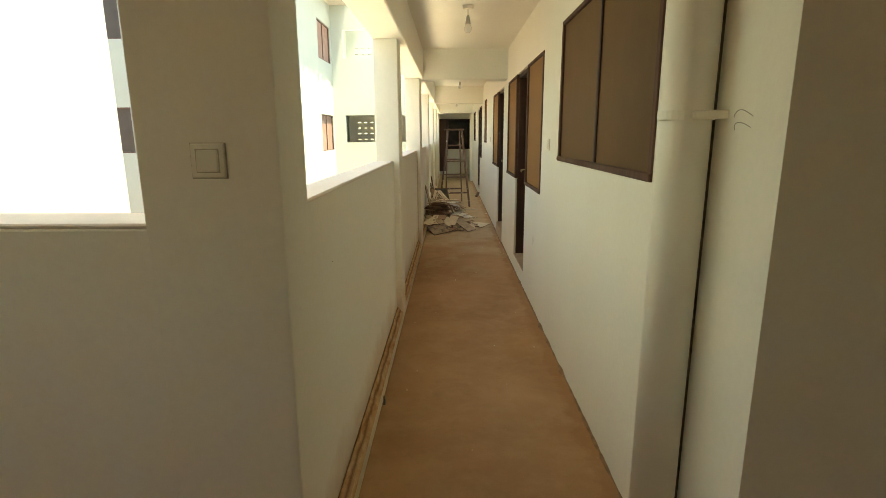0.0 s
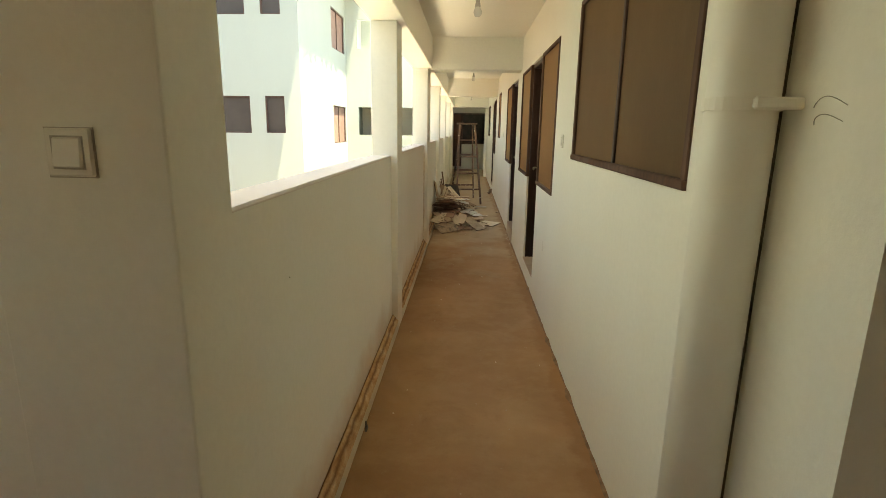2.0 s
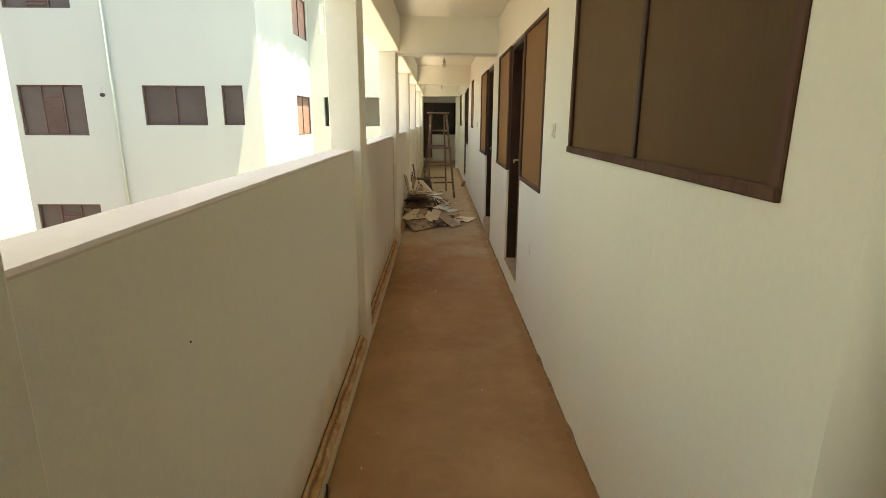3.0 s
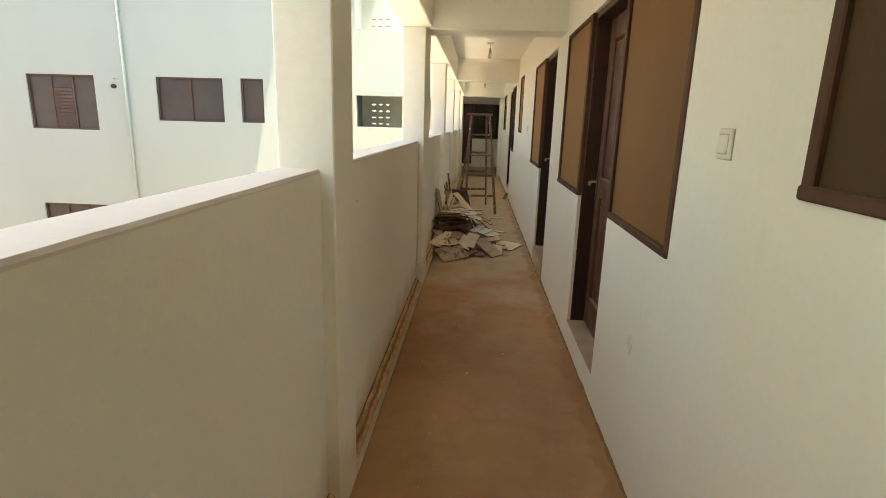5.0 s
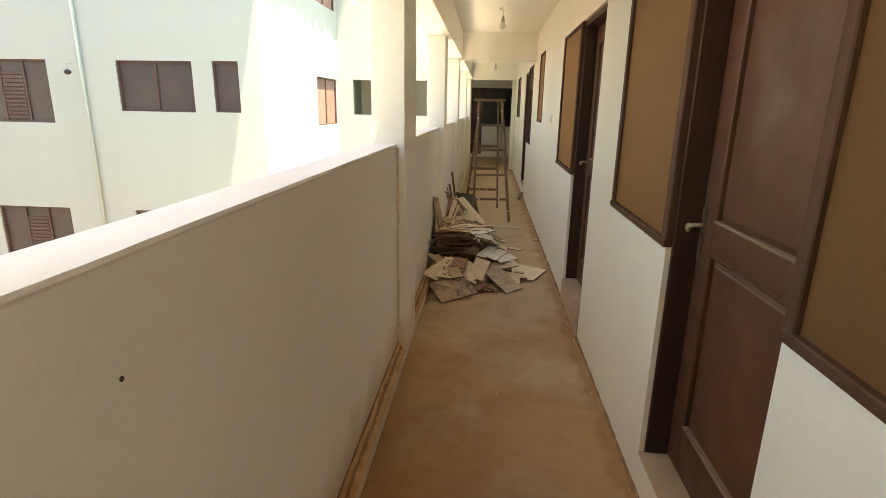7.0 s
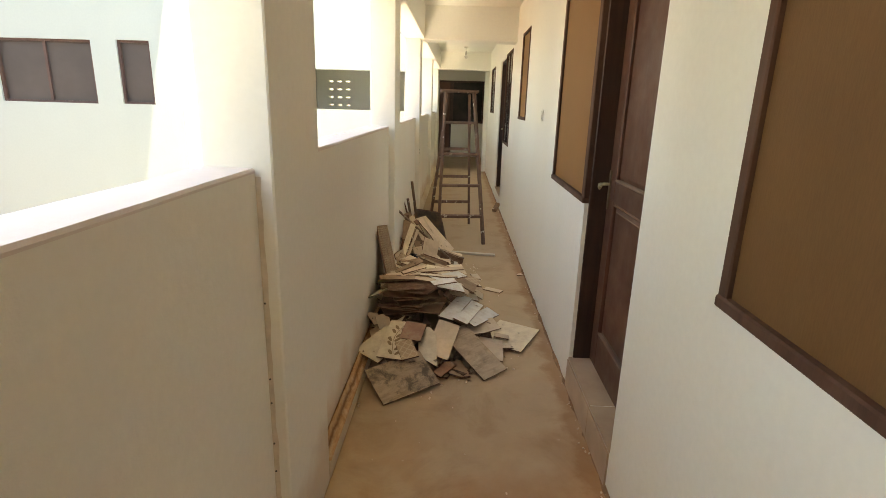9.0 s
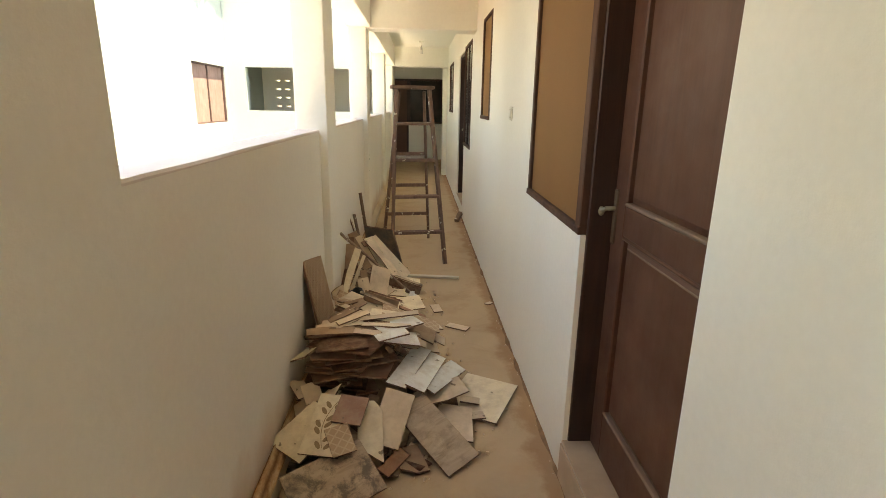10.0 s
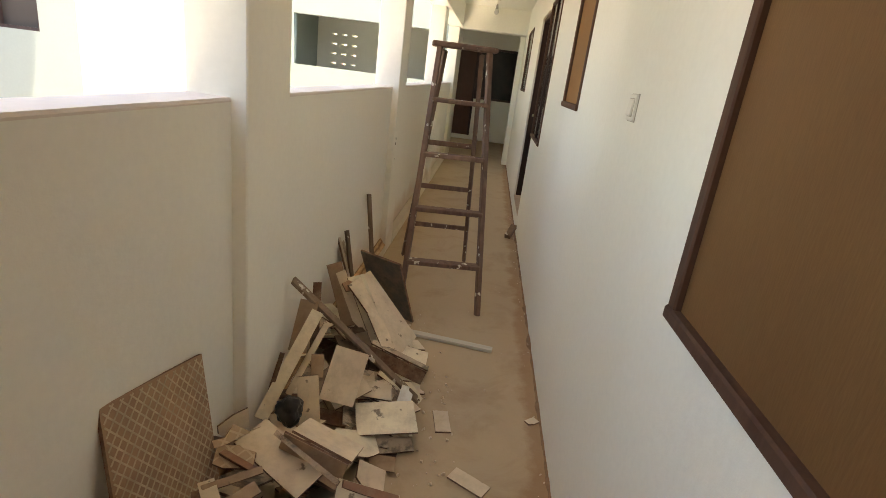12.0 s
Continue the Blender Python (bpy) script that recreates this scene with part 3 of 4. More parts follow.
def ceiling_bulb(x, y, drop):
    lamp = thing("ceiling_bulb", "unlit frosted bulb hanging on a short white flex", "lamp", (x, y, CEIL), "corridor bulbs")
    bm = bmesh.new()
    tube(bm, (0, 0, 0), (0, 0, -0.028), 0.05, 20, 0.042)
    part("ceiling_rose", bm, SWITCH, lamp)
    bm = bmesh.new()
    tube(bm, (0, 0, -0.028), (0, 0, -drop + 0.13), 0.006, 8)
    part("flex", bm, SWITCH, lamp)
    bm = bmesh.new()
    tube(bm, (0, 0, -drop + 0.145), (0, 0, -drop + 0.075), 0.012, 16, 0.024)
    part("lamp_holder", bm, HOLDER, lamp, "grey lamp holder")
    bm = bmesh.new()
    prof = [(0.018, 0.078), (0.022, 0.068), (0.031, 0.05), (0.033, 0.035), (0.029, 0.016), (0.018, 0.004), (0.0, 0.0)]
    ring = [[bm.verts.new((r * math.cos(a), r * math.sin(a), -drop + h)) for a in [k * math.tau / 16 for k in range(16)]] for r, h in prof[:-1]]
    tip = bm.verts.new((0, 0, -drop))
    for p, q in zip(ring, ring[1:]):
        for i in range(16):
            bm.faces.new([p[i], p[(i + 1) % 16], q[(i + 1) % 16], q[i]])
    for i in range(16):
        bm.faces.new([ring[-1][i], ring[-1][(i + 1) % 16], tip])
    part("bulb", bm, BULB, lamp, smooth=True)
    return lamp


ceiling_bulb(0.298, 5.03, 0.225)
ceiling_bulb(0.325, 10.69, 0.225)
ceiling_bulb(0.33, 17.18, 0.225)


# ---- step ladder ----
def step_ladder(x, y, yaw, height=1.70):
    lad = thing("step_ladder", "old brown wooden step ladder spotted with white paint", "ladder")
    wt, wf, df, dr = 0.165, 0.262, 0.53, 0.53

    def bar(a, b, w, t):
        a, b = Vector(a), Vector(b)
        m = Matrix.Translation((a + b) / 2) @ (b - a).to_track_quat("Z", "Y").to_matrix().to_4x4()
        bm = bmesh.new()
        box(bm, -t / 2, t / 2, -w / 2, w / 2, -(b - a).length / 2, (b - a).length / 2, bevel=0.004)
        bm.transform(m)
        return bm

    top = height - 0.03
    for s in (-1, 1):
        part("front_leg", bar((s * wf, -df, 0.0), (s * wt, -0.03, top), 0.05, 0.032), LADDER_WOOD, lad)
        part("rear_leg", bar((s * wf, dr, 0.0), (s * (wt - 0.04), 0.05, top - 0.02), 0.04, 0.028), LADDER_WOOD, lad)
    for f in (0.186, 0.388, 0.594, 0.8):
        w, yy = wf + (wt - wf) * f, -df + (df - 0.03) * f
        part("tread", boxes((-w, w, yy - 0.045, yy + 0.035, f * top - 0.014, f * top + 0.014), bevel=0.004), LADDER_WOOD, lad)
    for f in (0.19, 0.395, 0.605):
        w, yy = wf + (wt - 0.04 - wf) * f, dr + (0.05 - dr) * f
        part("brace", boxes((-w, w, yy - 0.01, yy + 0.01, f * top - 0.018, f * top + 0.018), bevel=0.003), LADDER_WOOD, lad)
    part("top_plate", boxes((-wt - 0.052, wt + 0.052, -0.07, 0.08, height - 0.034, height), bevel=0.008), LADDER_WOOD, lad)
    lad.matrix_basis = pose(x, y, 0, 0, 0, yaw)
    return lad


step_ladder(0.222, 12.19, 8)


# ---- courtyard fittings ----
fp = thing("facade_pipe", "thin pale green drain pipe on the shaded facade", "pipe")
bm = bmesh.new()
tube(bm, (-7.47, 14.065, -3.1), (-7.47, 14.065, 5.9), 0.03, 14)
part("pipe", bm, simple("pale_green_pvc", (0.3, 0.37, 0.335), 0.5, 0, 0.1), fp, smooth=True)
for z in (-1.6, 0.9, 3.6):
    part("clamp", boxes((-7.515, -7.425, 14.028, 14.1, z, z + 0.03), bevel=0.004), DIMMED_FACADE, fp)
lamp = thing("wall_lamp", "small black bracket lamp on the shaded facade", "lamp")
bm = bmesh.new()
tube(bm, (-7.66, 14.1, 2.24), (-7.66, 13.95, 2.24), 0.007, 8)
tube(bm, (-7.66, 13.95, 2.24), (-7.66, 13.95, 2.12), 0.007, 8)
part("bracket", bm, WIRE, lamp)
bm = bmesh.new()
bmesh.ops.create_uvsphere(bm, u_segments=16, v_segments=10, radius=0.06, matrix=Matrix.Translation((-7.66, 13.95, 2.08)) @ Matrix.Diagonal((1, 1, 0.8, 1)))
part("shade", bm, BLACK, lamp, smooth=True)


# ---- rubble of broken tiles ----
def tile_face(name, a, b, rough=0.35, scale=9.0):
    k = Mat(name, rough=rough, spec=0.45)
    c = k.ramp(k.noise(scale, 6, k.loc, 0.65), [(0.3, a), (0.7, b)])
    shade = k.t.nodes.new("ShaderNodeHueSaturation")
    island = k.t.nodes.new("ShaderNodeNewGeometry").outputs["Random Per Island"]
    k.link(k.math("ADD", k.math("MULTIPLY", k.math("FRACT", k.math("ADD", k.random(), island)), 0.25), 0.88), shade.inputs["Value"])
    k.link(c, shade.inputs["Color"])
    dust = k.ramp(k.noise(14, 6, rough=0.7), [(0.45, 0.0), (0.75, 0.6)])
    c = k.mix(dust, shade.outputs[0], (0.42, 0.32, 0.22))
    k.color(k.mix(k.ramp(k.noise(19, 3, rough=0.5), [(0.68, 0.0), (0.72, 0.8)]), c, (0.13, 0.085, 0.055)))
    return k.bump(k.noise(60, 4, k.loc), 0.08, 0.003).m


def diamond_back(name, dark, light, rib):
    k = Mat(name, rough=0.85, spec=0.2)
    rot = k.t.nodes.new("ShaderNodeMapping")
    rot.inputs["Rotation"].default_value = (0, 0, radians(45))
    rot.inputs["Scale"].default_value = (31, 31, 31)
    k.link(k.loc, rot.inputs["Vector"])
    lines = []
    for i in (0, 1):
        frac = k.math("FRACT", k.axis(i, rot.outputs[0]))
        lines.append(k.math("LESS_THAN", frac, 0.19))
    grid = k.math("MAXIMUM", *lines)
    worn = k.math("MULTIPLY", grid, k.ramp(k.noise(9, 5, k.loc), [(0.25, 0.35), (0.5, 1.0)]))
    clay = k.ramp(k.noise(6, 5, k.loc), [(0.3, dark), (0.7, light)])
    k.color(k.mix(worn, clay, rib))
    return k.bump(k.math("SUBTRACT", 1.0, grid), 0.5, 0.004).m


def wood_look(name, blots):
    k = Mat(name, rough=0.6, spec=0.3)
    v = k.t.nodes.new("ShaderNodeMapping")
    v.inputs["Scale"].default_value = (5, 18, 5)
    k.link(k.loc, v.inputs["Vector"])
    c = k.ramp(k.noise(1.0, 6, v.outputs[0], 0.65, 1.2), [(0.3, (0.29, 0.215, 0.15)), (0.48, (0.45, 0.35, 0.255)), (0.75, (0.57, 0.455, 0.34))])
    blot = k.ramp(k.noise(11, 9, k.loc, 0.72, 0.3), [(0.48, 0.0), (0.6, blots)])
    return k.color(k.mix(blot, c, (0.12, 0.1, 0.08))).bump(k.noise(30, 5, k.loc), 0.3, 0.004).m


CLAY = tile_face("clay_tile_body", (0.095, 0.043, 0.026), (0.21, 0.108, 0.063), 0.9, 25)
BEIGE = tile_face("beige_glaze", (0.62, 0.49, 0.35), (0.74, 0.61, 0.46))
CREAM = tile_face("cream_glaze", (0.67, 0.57, 0.42), (0.77, 0.68, 0.52), 0.3)
WHITE = tile_face("white_glaze", (0.72, 0.73, 0.70), (0.82, 0.82, 0.79), 0.3)
DARK = tile_face("dark_slate_tile", (0.095, 0.085, 0.08), (0.15, 0.135, 0.125), 0.5)
REDDISH = tile_face("red_brown_glaze", (0.26, 0.12, 0.07), (0.36, 0.19, 0.12))
RIBBED = simple("ribbed_tile_back", (0.42, 0.265, 0.17), 0.85, 0, 0.3, 12)
RIB = simple("worn_rib", (0.6, 0.48, 0.34), 0.85, 0, 0.35, 25)
PALE_RIBBED = diamond_back("pale_ribbed_tile_back", (0.43, 0.31, 0.21), (0.52, 0.385, 0.27), (0.58, 0.46, 0.33))
TAN = tile_face("tan_tile_back", (0.27, 0.17, 0.105), (0.40, 0.275, 0.18), 0.7, 14)
STONE = wood_look("grey_stone_tile", 0.85)
VEINED = wood_look("brown_veined_tile", 0.3)
LABELS = {BEIGE: "broken beige glazed floor tile", CREAM: "broken cream glazed wall tile", WHITE: "broken white glazed tile strip", DARK: "dark slate-coloured tile slab",
          REDDISH: "broken red-brown glazed tile", RIBBED: "upturned tile with ribbed brown back", PALE_RIBBED: "broken tile with pale ribbed back", TAN: "broken tan tile lying face down", VEINED: "dusty brown veined floor tile", STONE: "dirty grey stone-patterned tile", CLAY: "broken clay tile fragment lying face down"}
rng = random.Random(7)


def tile_outline(w, l, chips):
    """A rectangle w x l, whole or snapped off along a jagged line or a corner."""
    h, k = w / 2, l / 2
    pts = [(-h, -k), (h, -k), (h, k), (-h, k)]
    if rng.random() > chips:
        return pts
    if rng.random() < 0.5:
        a, b = rng.uniform(0.15, 0.5) * w, rng.uniform(0.1, 0.4) * l
        pts[2:3] = [(h, k - b), (h - a * 0.5 + rng.gauss(0, 0.008), k - b * 0.5), (h - a, k)]
    else:
        n = rng.randint(2, 4)
        drop = rng.uniform(-0.3, 0.3) * l
        pts[2:] = [(h - w * i / n, k - 0.12 * l + drop * (0.5 - i / n) + rng.gauss(0, 0.012)) for i in range(n + 1)]
    if rng.random() < chips * 0.6:
        a, b = rng.uniform(0.1, 0.35) * w, rng.uniform(0.1, 0.3) * l
        pts[0:1] = [(-h, -k + b), (-h + a, -k)]
    turn = rng.random() < 0.5
    return [(-x, -y) for x, y in pts] if turn else pts


def tile_solid(at, w, l, rz, normal, chips, thick, glaze=1):
    """The solid of one broken tile, clay below and glazed above, and its place."""
    pts = tile_outline(w, l, chips)
    bm = bmesh.new()
    n = len(pts)
    lo = [bm.verts.new((x, y, -thick / 2)) for x, y in pts]
    up = [bm.verts.new((x, y, thick / 2 - 0.0012)) for x, y in pts]
    k = 1 - 0.004 / max(w, l)
    fin = [bm.verts.new((x * k, y * k, thick / 2)) for x, y in pts]
    bm.faces.new(lo[::-1])
    for i in range(n):
        j = (i + 1) % n
        bm.faces.new([lo[i], lo[j], up[j], up[i]])
        bm.faces.new([up[i], up[j], fin[j], fin[i]]).material_index = glaze
    bm.faces.new(fin).material_index = glaze
    nz = Vector(normal).normalized()
    ax = Vector(rz) if isinstance(rz, tuple) else Vector((math.cos(radians(rz)), math.sin(radians(rz)), 0))
    ax = (ax - nz * ax.dot(nz)).normalized()
    m = Matrix((ax, nz.cross(ax), nz)).transposed().to_4x4()
    m.translation = at
    return bm, m


def tile(at, w, l, rz, normal=(0, 0, 1), face=BEIGE, chips=0.35, thick=0.009, name="broken_tile"):
    bm, m = tile_solid(at, w, l, rz, normal, chips, thick)
    ob = new(name, mesh(name, bm, [CLAY, face]))
    ob.matrix_basis = m
    return tagged(ob, LABELS[face], "tile", "heap of broken tiles")


def profile(y, table):
    for (a, p), (b, q) in zip(table, table[1:]):
        if a <= y <= b:
            return p + (q - p) * (y - a) / (b - a)
    return 0.0


HEIGHTS = [(8.35, 0.02), (8.6, 0.08), (8.85, 0.14), (9.0, 0.2), (9.25, 0.36), (9.55, 0.36), (9.8, 0.3), (10.1, 0.24), (10.4, 0.22), (10.7, 0.28), (11.0, 0.28), (11.3, 0.2), (11.6, 0.02)]
REACH = [(8.35, 0.3), (8.8, 0.72), (9.2, 0.76), (9.6, 0.66), (10.0, 0.62), (10.5, 0.6), (11.0, 0.55), (11.6, 0.35)]


def heap(x, y):
    s = min(1.0, max(0.0, (x + 0.3) / max(0.05, profile(y, REACH))))
    return profile(y, HEIGHTS) * (1 - s ** 1.8)


# loose body of the heap
def scatter(count, y0, y1, low, high, w0, w1, l0, l1, tilt, faces, spin=(0, 180), lean=0.0, rubble=None):
    for _ in range(count):
        y = rng.uniform(y0, y1)
        x = -0.27 + rng.random() ** 1.1 * profile(y, REACH) * 0.93
        h = heap(x, y)
        slope = Vector((heap(x - 0.05, y) - heap(x + 0.05, y), heap(x, y - 0.05) - heap(x, y + 0.05), 0.1))
        normal = (slope.normalized() * 1.4 + Vector((rng.gauss(0, tilt), rng.gauss(lean, tilt), 0.6))).normalized()
        w, l = rng.uniform(w0, w1), rng.uniform(l0, l1)
        z = max(0.012 + 0.5 * (abs(normal.x) + abs(normal.y)) * min(w, l) * 0.6, h * rng.uniform(low, high))
        at, turn, face = (max(x, -0.3 + 0.27 * max(w, l)), y, z), rng.uniform(*spin), rng.choice(faces)
        if rubble is None:
            tile(at, w, l, turn, normal, face, 0.6)
            continue
        bm, m = tile_solid(at, w, l, turn, normal, 0.6, 0.009, RUBBLE_FACES.index(face))
        bm.transform(m)
        piece = bpy.data.meshes.new("piece")
        bm.to_mesh(piece)
        bm.free()
        rubble.from_mesh(piece)
        bpy.data.meshes.remove(piece)


MIXED = [BEIGE, BEIGE, CREAM, BEIGE, CLAY, TAN, STONE, TAN]
RUBBLE_FACES = [CLAY, BEIGE, CREAM, TAN, STONE, REDDISH]
rubble = bmesh.new()
scatter(120, 9.35, 11.3, 0.3, 0.8, 0.07, 0.16, 0.1, 0.24, 0.3, MIXED, rubble=rubble)
scatter(26, 8.66, 8.95, 0.1, 0.5, 0.05, 0.11, 0.07, 0.16, 0.3, MIXED, rubble=rubble)
scatter(30, 9.0, 11.3, 0.7, 0.9, 0.015, 0.05, 0.03, 0.09, 0.5, MIXED, rubble=rubble)
tagged(new("tile_rubble", mesh("tile_rubble", rubble, RUBBLE_FACES)), "loose small shards filling the broken tile heap", "rubble", kind="stuff")
scatter(14, 9.35, 9.95, 0.7, 0.92, 0.05, 0.11, 0.16, 0.3, 0.2, [BEIGE, CLAY, TAN, STONE, TAN], (60, 130), 0.6)
scatter(9, 9.95, 11.1, 0.7, 0.95, 0.05, 0.12, 0.08, 0.2, 0.4, [BEIGE, TAN, CREAM, BEIGE, STONE])
scatter(18, 8.9, 9.0, 0.6, 1.05, 0.05, 0.1, 0.07, 0.13, 0.6, [BEIGE, TAN, CREAM, BEIGE, CLAY])

# the untidy stack, its clay edges jutting forward over dark gaps
for i in range(21):
    z = 0.02 + i * 0.019 + rng.gauss(0, 0.002)
    l, w = rng.uniform(0.2, 0.28), rng.uniform(0.2, 0.36)
    tile((-0.29 + w / 2 + abs(rng.gauss(0, 0.045)) + 0.002 * i, 9.11 - 0.0055 * i + l / 2 + rng.gauss(0, 0.009), z), w, l, rng.gauss(1, 9), (rng.gauss(0.02, 0.05), rng.gauss(-0.02, 0.03), 1), rng.choice([CLAY, REDDISH, CLAY, CLAY]), 0.3, 0.0075)
tile((-0.14, 9.16, 0.432), 0.24, 0.1, 14, (0.05, 0.04, 1), TAN, 0.9)
tile((0.2, 9.2, 0.375), 0.2, 0.1, (0.9, 0.35, -0.3), (0.35, -0.2, 0.92), WHITE, 0.3)
tile((-0.06, 9.262, 0.437), 0.24, 0.035, (0.68, 0.73, 0.0), (0.05, -0.15, 0.98), BEIGE, 0.2)
tile((0.3, 9.52, 0.27), 0.2, 0.11, (0.85, 0.2, -0.45), (0.45, -0.25, 0.85), BEIGE, 0.5)
tile((0.3, 9.36, 0.25), 0.22, 0.07, (0.9, 0.3, -0.3), (0.35, -0.2, 0.9), BEIGE, 0.4)

# the tiles that lie on top, one by one: the front of the heap and the floor beside it
tile((-0.04, 8.51, 0.072), 0.354, 0.24, (0.291, 0.2, 0.03), (0.18, -0.4, 0.9), STONE, 0.0)
tile((0.37, 8.805, 0.092), 0.19, 0.39, (0.147, 0.128, 0.015), (0.2, -0.33, 0.92), VEINED, 0.0)
tile((0.625, 9.215, 0.024), 0.30, 0.39, -26, (0.02, -0.02, 1), CREAM, 0.0)
tile((0.47, 8.95, 0.048), 0.17, 0.25, -4, (0.12, -0.1, 1), BEIGE, 0.0)
tile((-0.185, 8.735, 0.158), 0.19, 0.27, (0.8, -0.6, 0.0), (-0.05, -0.27, 0.95), CREAM, 0.0)
tile((0.085, 8.74, 0.148), 0.11, 0.3, 5, (0.03, -0.42, 0.9), CREAM, 0.6)
tile((0.175, 8.82, 0.162), 0.14, 0.29, -15, (0.15, -0.4, 0.9), BEIGE, 0.6)
tile((-0.03, 8.645, 0.172), 0.1, 0.14, 25, (0.05, -0.36, 0.93), PALE_RIBBED, 0.3)
tile((0.19, 8.66, 0.05), 0.06, 0.15, -35, (0.2, -0.25, 0.95), REDDISH, 0.6)
tile((0.26, 8.7, 0.03), 0.12, 0.16, 20, (0.1, -0.1, 1), TAN, 0.6)
tile((0.25, 9.16, 0.238), 0.1, 0.39, (0.93, -0.33, -0.1), (0.12, -0.08, 0.99), WHITE, 0.0)
tile((0.335, 9.155, 0.212), 0.1, 0.4, (0.9, -0.3, -0.3), (0.3, -0.05, 0.95), WHITE, 0.0)
tile((0.42, 9.17, 0.172), 0.1, 0.36, (0.8, -0.5, -0.3), (0.35, -0.08, 0.93), WHITE, 0.3)
tile((0.41, 9.075, 0.135), 0.27, 0.11, (0.78, 0.6, -0.2), (0.15, -0.3, 0.95), BEIGE, 0.4)
tile((0.3, 9.18, 0.15), 0.3, 0.22, (0.9, -0.2, -0.4), (0.4, -0.1, 0.9), TAN, 0.2)
tile((0.36, 9.2, 0.09), 0.28, 0.24, (0.9, 0.1, -0.35), (0.36, -0.05, 0.92), CLAY, 0.2)
tile((0.58, 9.03, 0.03), 0.09, 0.06, 12, (0.05, 0.0, 1), BEIGE, 0.3)
tile((0.56, 9.14, 0.05), 0.1, 0.06, -8, (0.1, 0.0, 1), BEIGE, 0.3)
tile((0.43, 10.51, 0.008), 0.07, 0.15, 11, (0, 0, 1), BEIGE, 0.5)
tile((0.57, 10.16, 0.008), 0.16, 0.07, -30, (0, 0, 1), BEIGE, 0.3)
tile((0.85, 10.62, 0.006), 0.06, 0.04, 40, (0, 0, 1), CREAM, 0.8)
# long pieces fanned over the stack
tile((0.045, 9.305, 0.44), 0.5, 0.03, (0.97, 0.2, -0.02), (0.02, -0.35, 0.94), BEIGE, 0.0)
tile((0.19, 9.275, 0.412), 0.26, 0.1, (0.75, 0.65, -0.08), (0.1, -0.05, 0.99), WHITE, 0.2)
tile((-0.085, 9.435, 0.43), 0.26, 0.035, (0.55, 0.83, 0.0), (0.3, -0.3, 0.9), TAN, 0.0)
tile((-0.055, 9.325, 0.432), 0.15, 0.1, (0.85, 0.2, 0.05), (0.0, -0.22, 0.98), BEIGE, 0.5)
tile((0.115, 9.365, 0.425), 0.17, 0.11, (0.95, -0.1, -0.1), (0.1, -0.15, 0.98), CREAM, 0.4)
tile((0.27, 9.605, 0.31), 0.25, 0.03, (0.95, -0.05, -0.3), (0.3, -0.3, 0.9), CLAY, 0.0)
tile((0.25, 9.48, 0.362), 0.34, 0.115, (0.93, 0.03, -0.36), (0.35, -0.1, 0.93), PALE_RIBBED, 0.1)
tile((0.05, 9.25, 0.418), 0.19, 0.07, (1.0, 0.05, 0.02), (0.0, -0.1, 1), TAN, 0.3)
tile((0.31, 9.36, 0.335), 0.16, 0.13, (0.9, -0.1, -0.42), (0.42, -0.15, 0.9), TAN, 0.5)
# on the stack
tile((-0.142, 9.15, 0.412), 0.25, 0.05, (0.96, 0.29, 0), (0, 0, 1), TAN, 0.6)
tile((-0.248, 9.064, 0.36), 0.105, 0.13, (0.78, -0.44, 0.44), (-0.43, 0.14, 0.89), BEIGE, 0.3)
tile((-0.109, 9.237, 0.43), 0.238, 0.064, (0.97, 0.25, 0), (0, -0, 1), BEIGE, 0.4)
tile((0.128, 9.241, 0.425), 0.251, 0.043, (1, 0, -0.04), (0.04, 0.01, 1), CREAM, 0.6)
tile((0.162, 9.125, 0.425), 0.173, 0.055, (0.85, 0.53, 0), (0.1, -0.15, 0.98), WHITE, 0.0)
tile((0.04, 9.145, 0.43), 0.133, 0.043, (0.99, -0.09, -0.08), (0.06, -0.17, 0.98), BEIGE, 0.3)
tile((0.242, 9.377, 0.355), 0.328, 0.078, (0.89, 0.18, -0.43), (0.46, -0.25, 0.85), PALE_RIBBED, 0.2)
tile((0.279, 9.284, 0.33), 0.123, 0.071, (0.84, 0.25, -0.49), (0.55, -0.4, 0.73), BEIGE, 0.4)
tile((0.167, 9.191, 0.28), 0.203, 0.024, (0.33, 0.52, -0.79), (-0.62, 0.75, 0.23), BEIGE, 0.1)
tile((0.211, 9.232, 0.28), 0.18, 0.031, (0.39, 0.63, -0.67), (-0.75, 0.64, 0.17), TAN, 0.1)
tile((-0.096, 9.309, 0.455), 0.172, 0.024, (0.83, 0.51, 0.23), (0.05, -0.48, 0.88), TAN, 0.1)
tile((-0.045, 9.282, 0.45), 0.196, 0.029, (0.74, 0.67, 0.05), (0.19, -0.28, 0.94), BEIGE, 0.3)
tile((-0.079, 9.451, 0.43), 0.243, 0.042, (0.61, -0.79, 0.08), (-0.09, 0.03, 1), BEIGE, 0.3)
tile((-0.106, 9.442, 0.42), 0.197, 0.038, (0.55, -0.83, 0.1), (-0.11, 0.05, 0.99), CLAY, 0.3)
tile((0.405, 9.641, 0.165), 0.113, 0.06, (0.82, 0.21, -0.53), (0.57, -0.39, 0.72), BEIGE, 0.5)
tile((0.394, 9.713, 0.21), 0.084, 0.07, (0.86, 0.45, -0.24), (0.26, 0.01, 0.96), CREAM, 0.4)
tile((0.222, 9.724, 0.28), 0.143, 0.089, (0.95, 0.13, -0.28), (0.28, -0.02, 0.96), CREAM, 0.7)
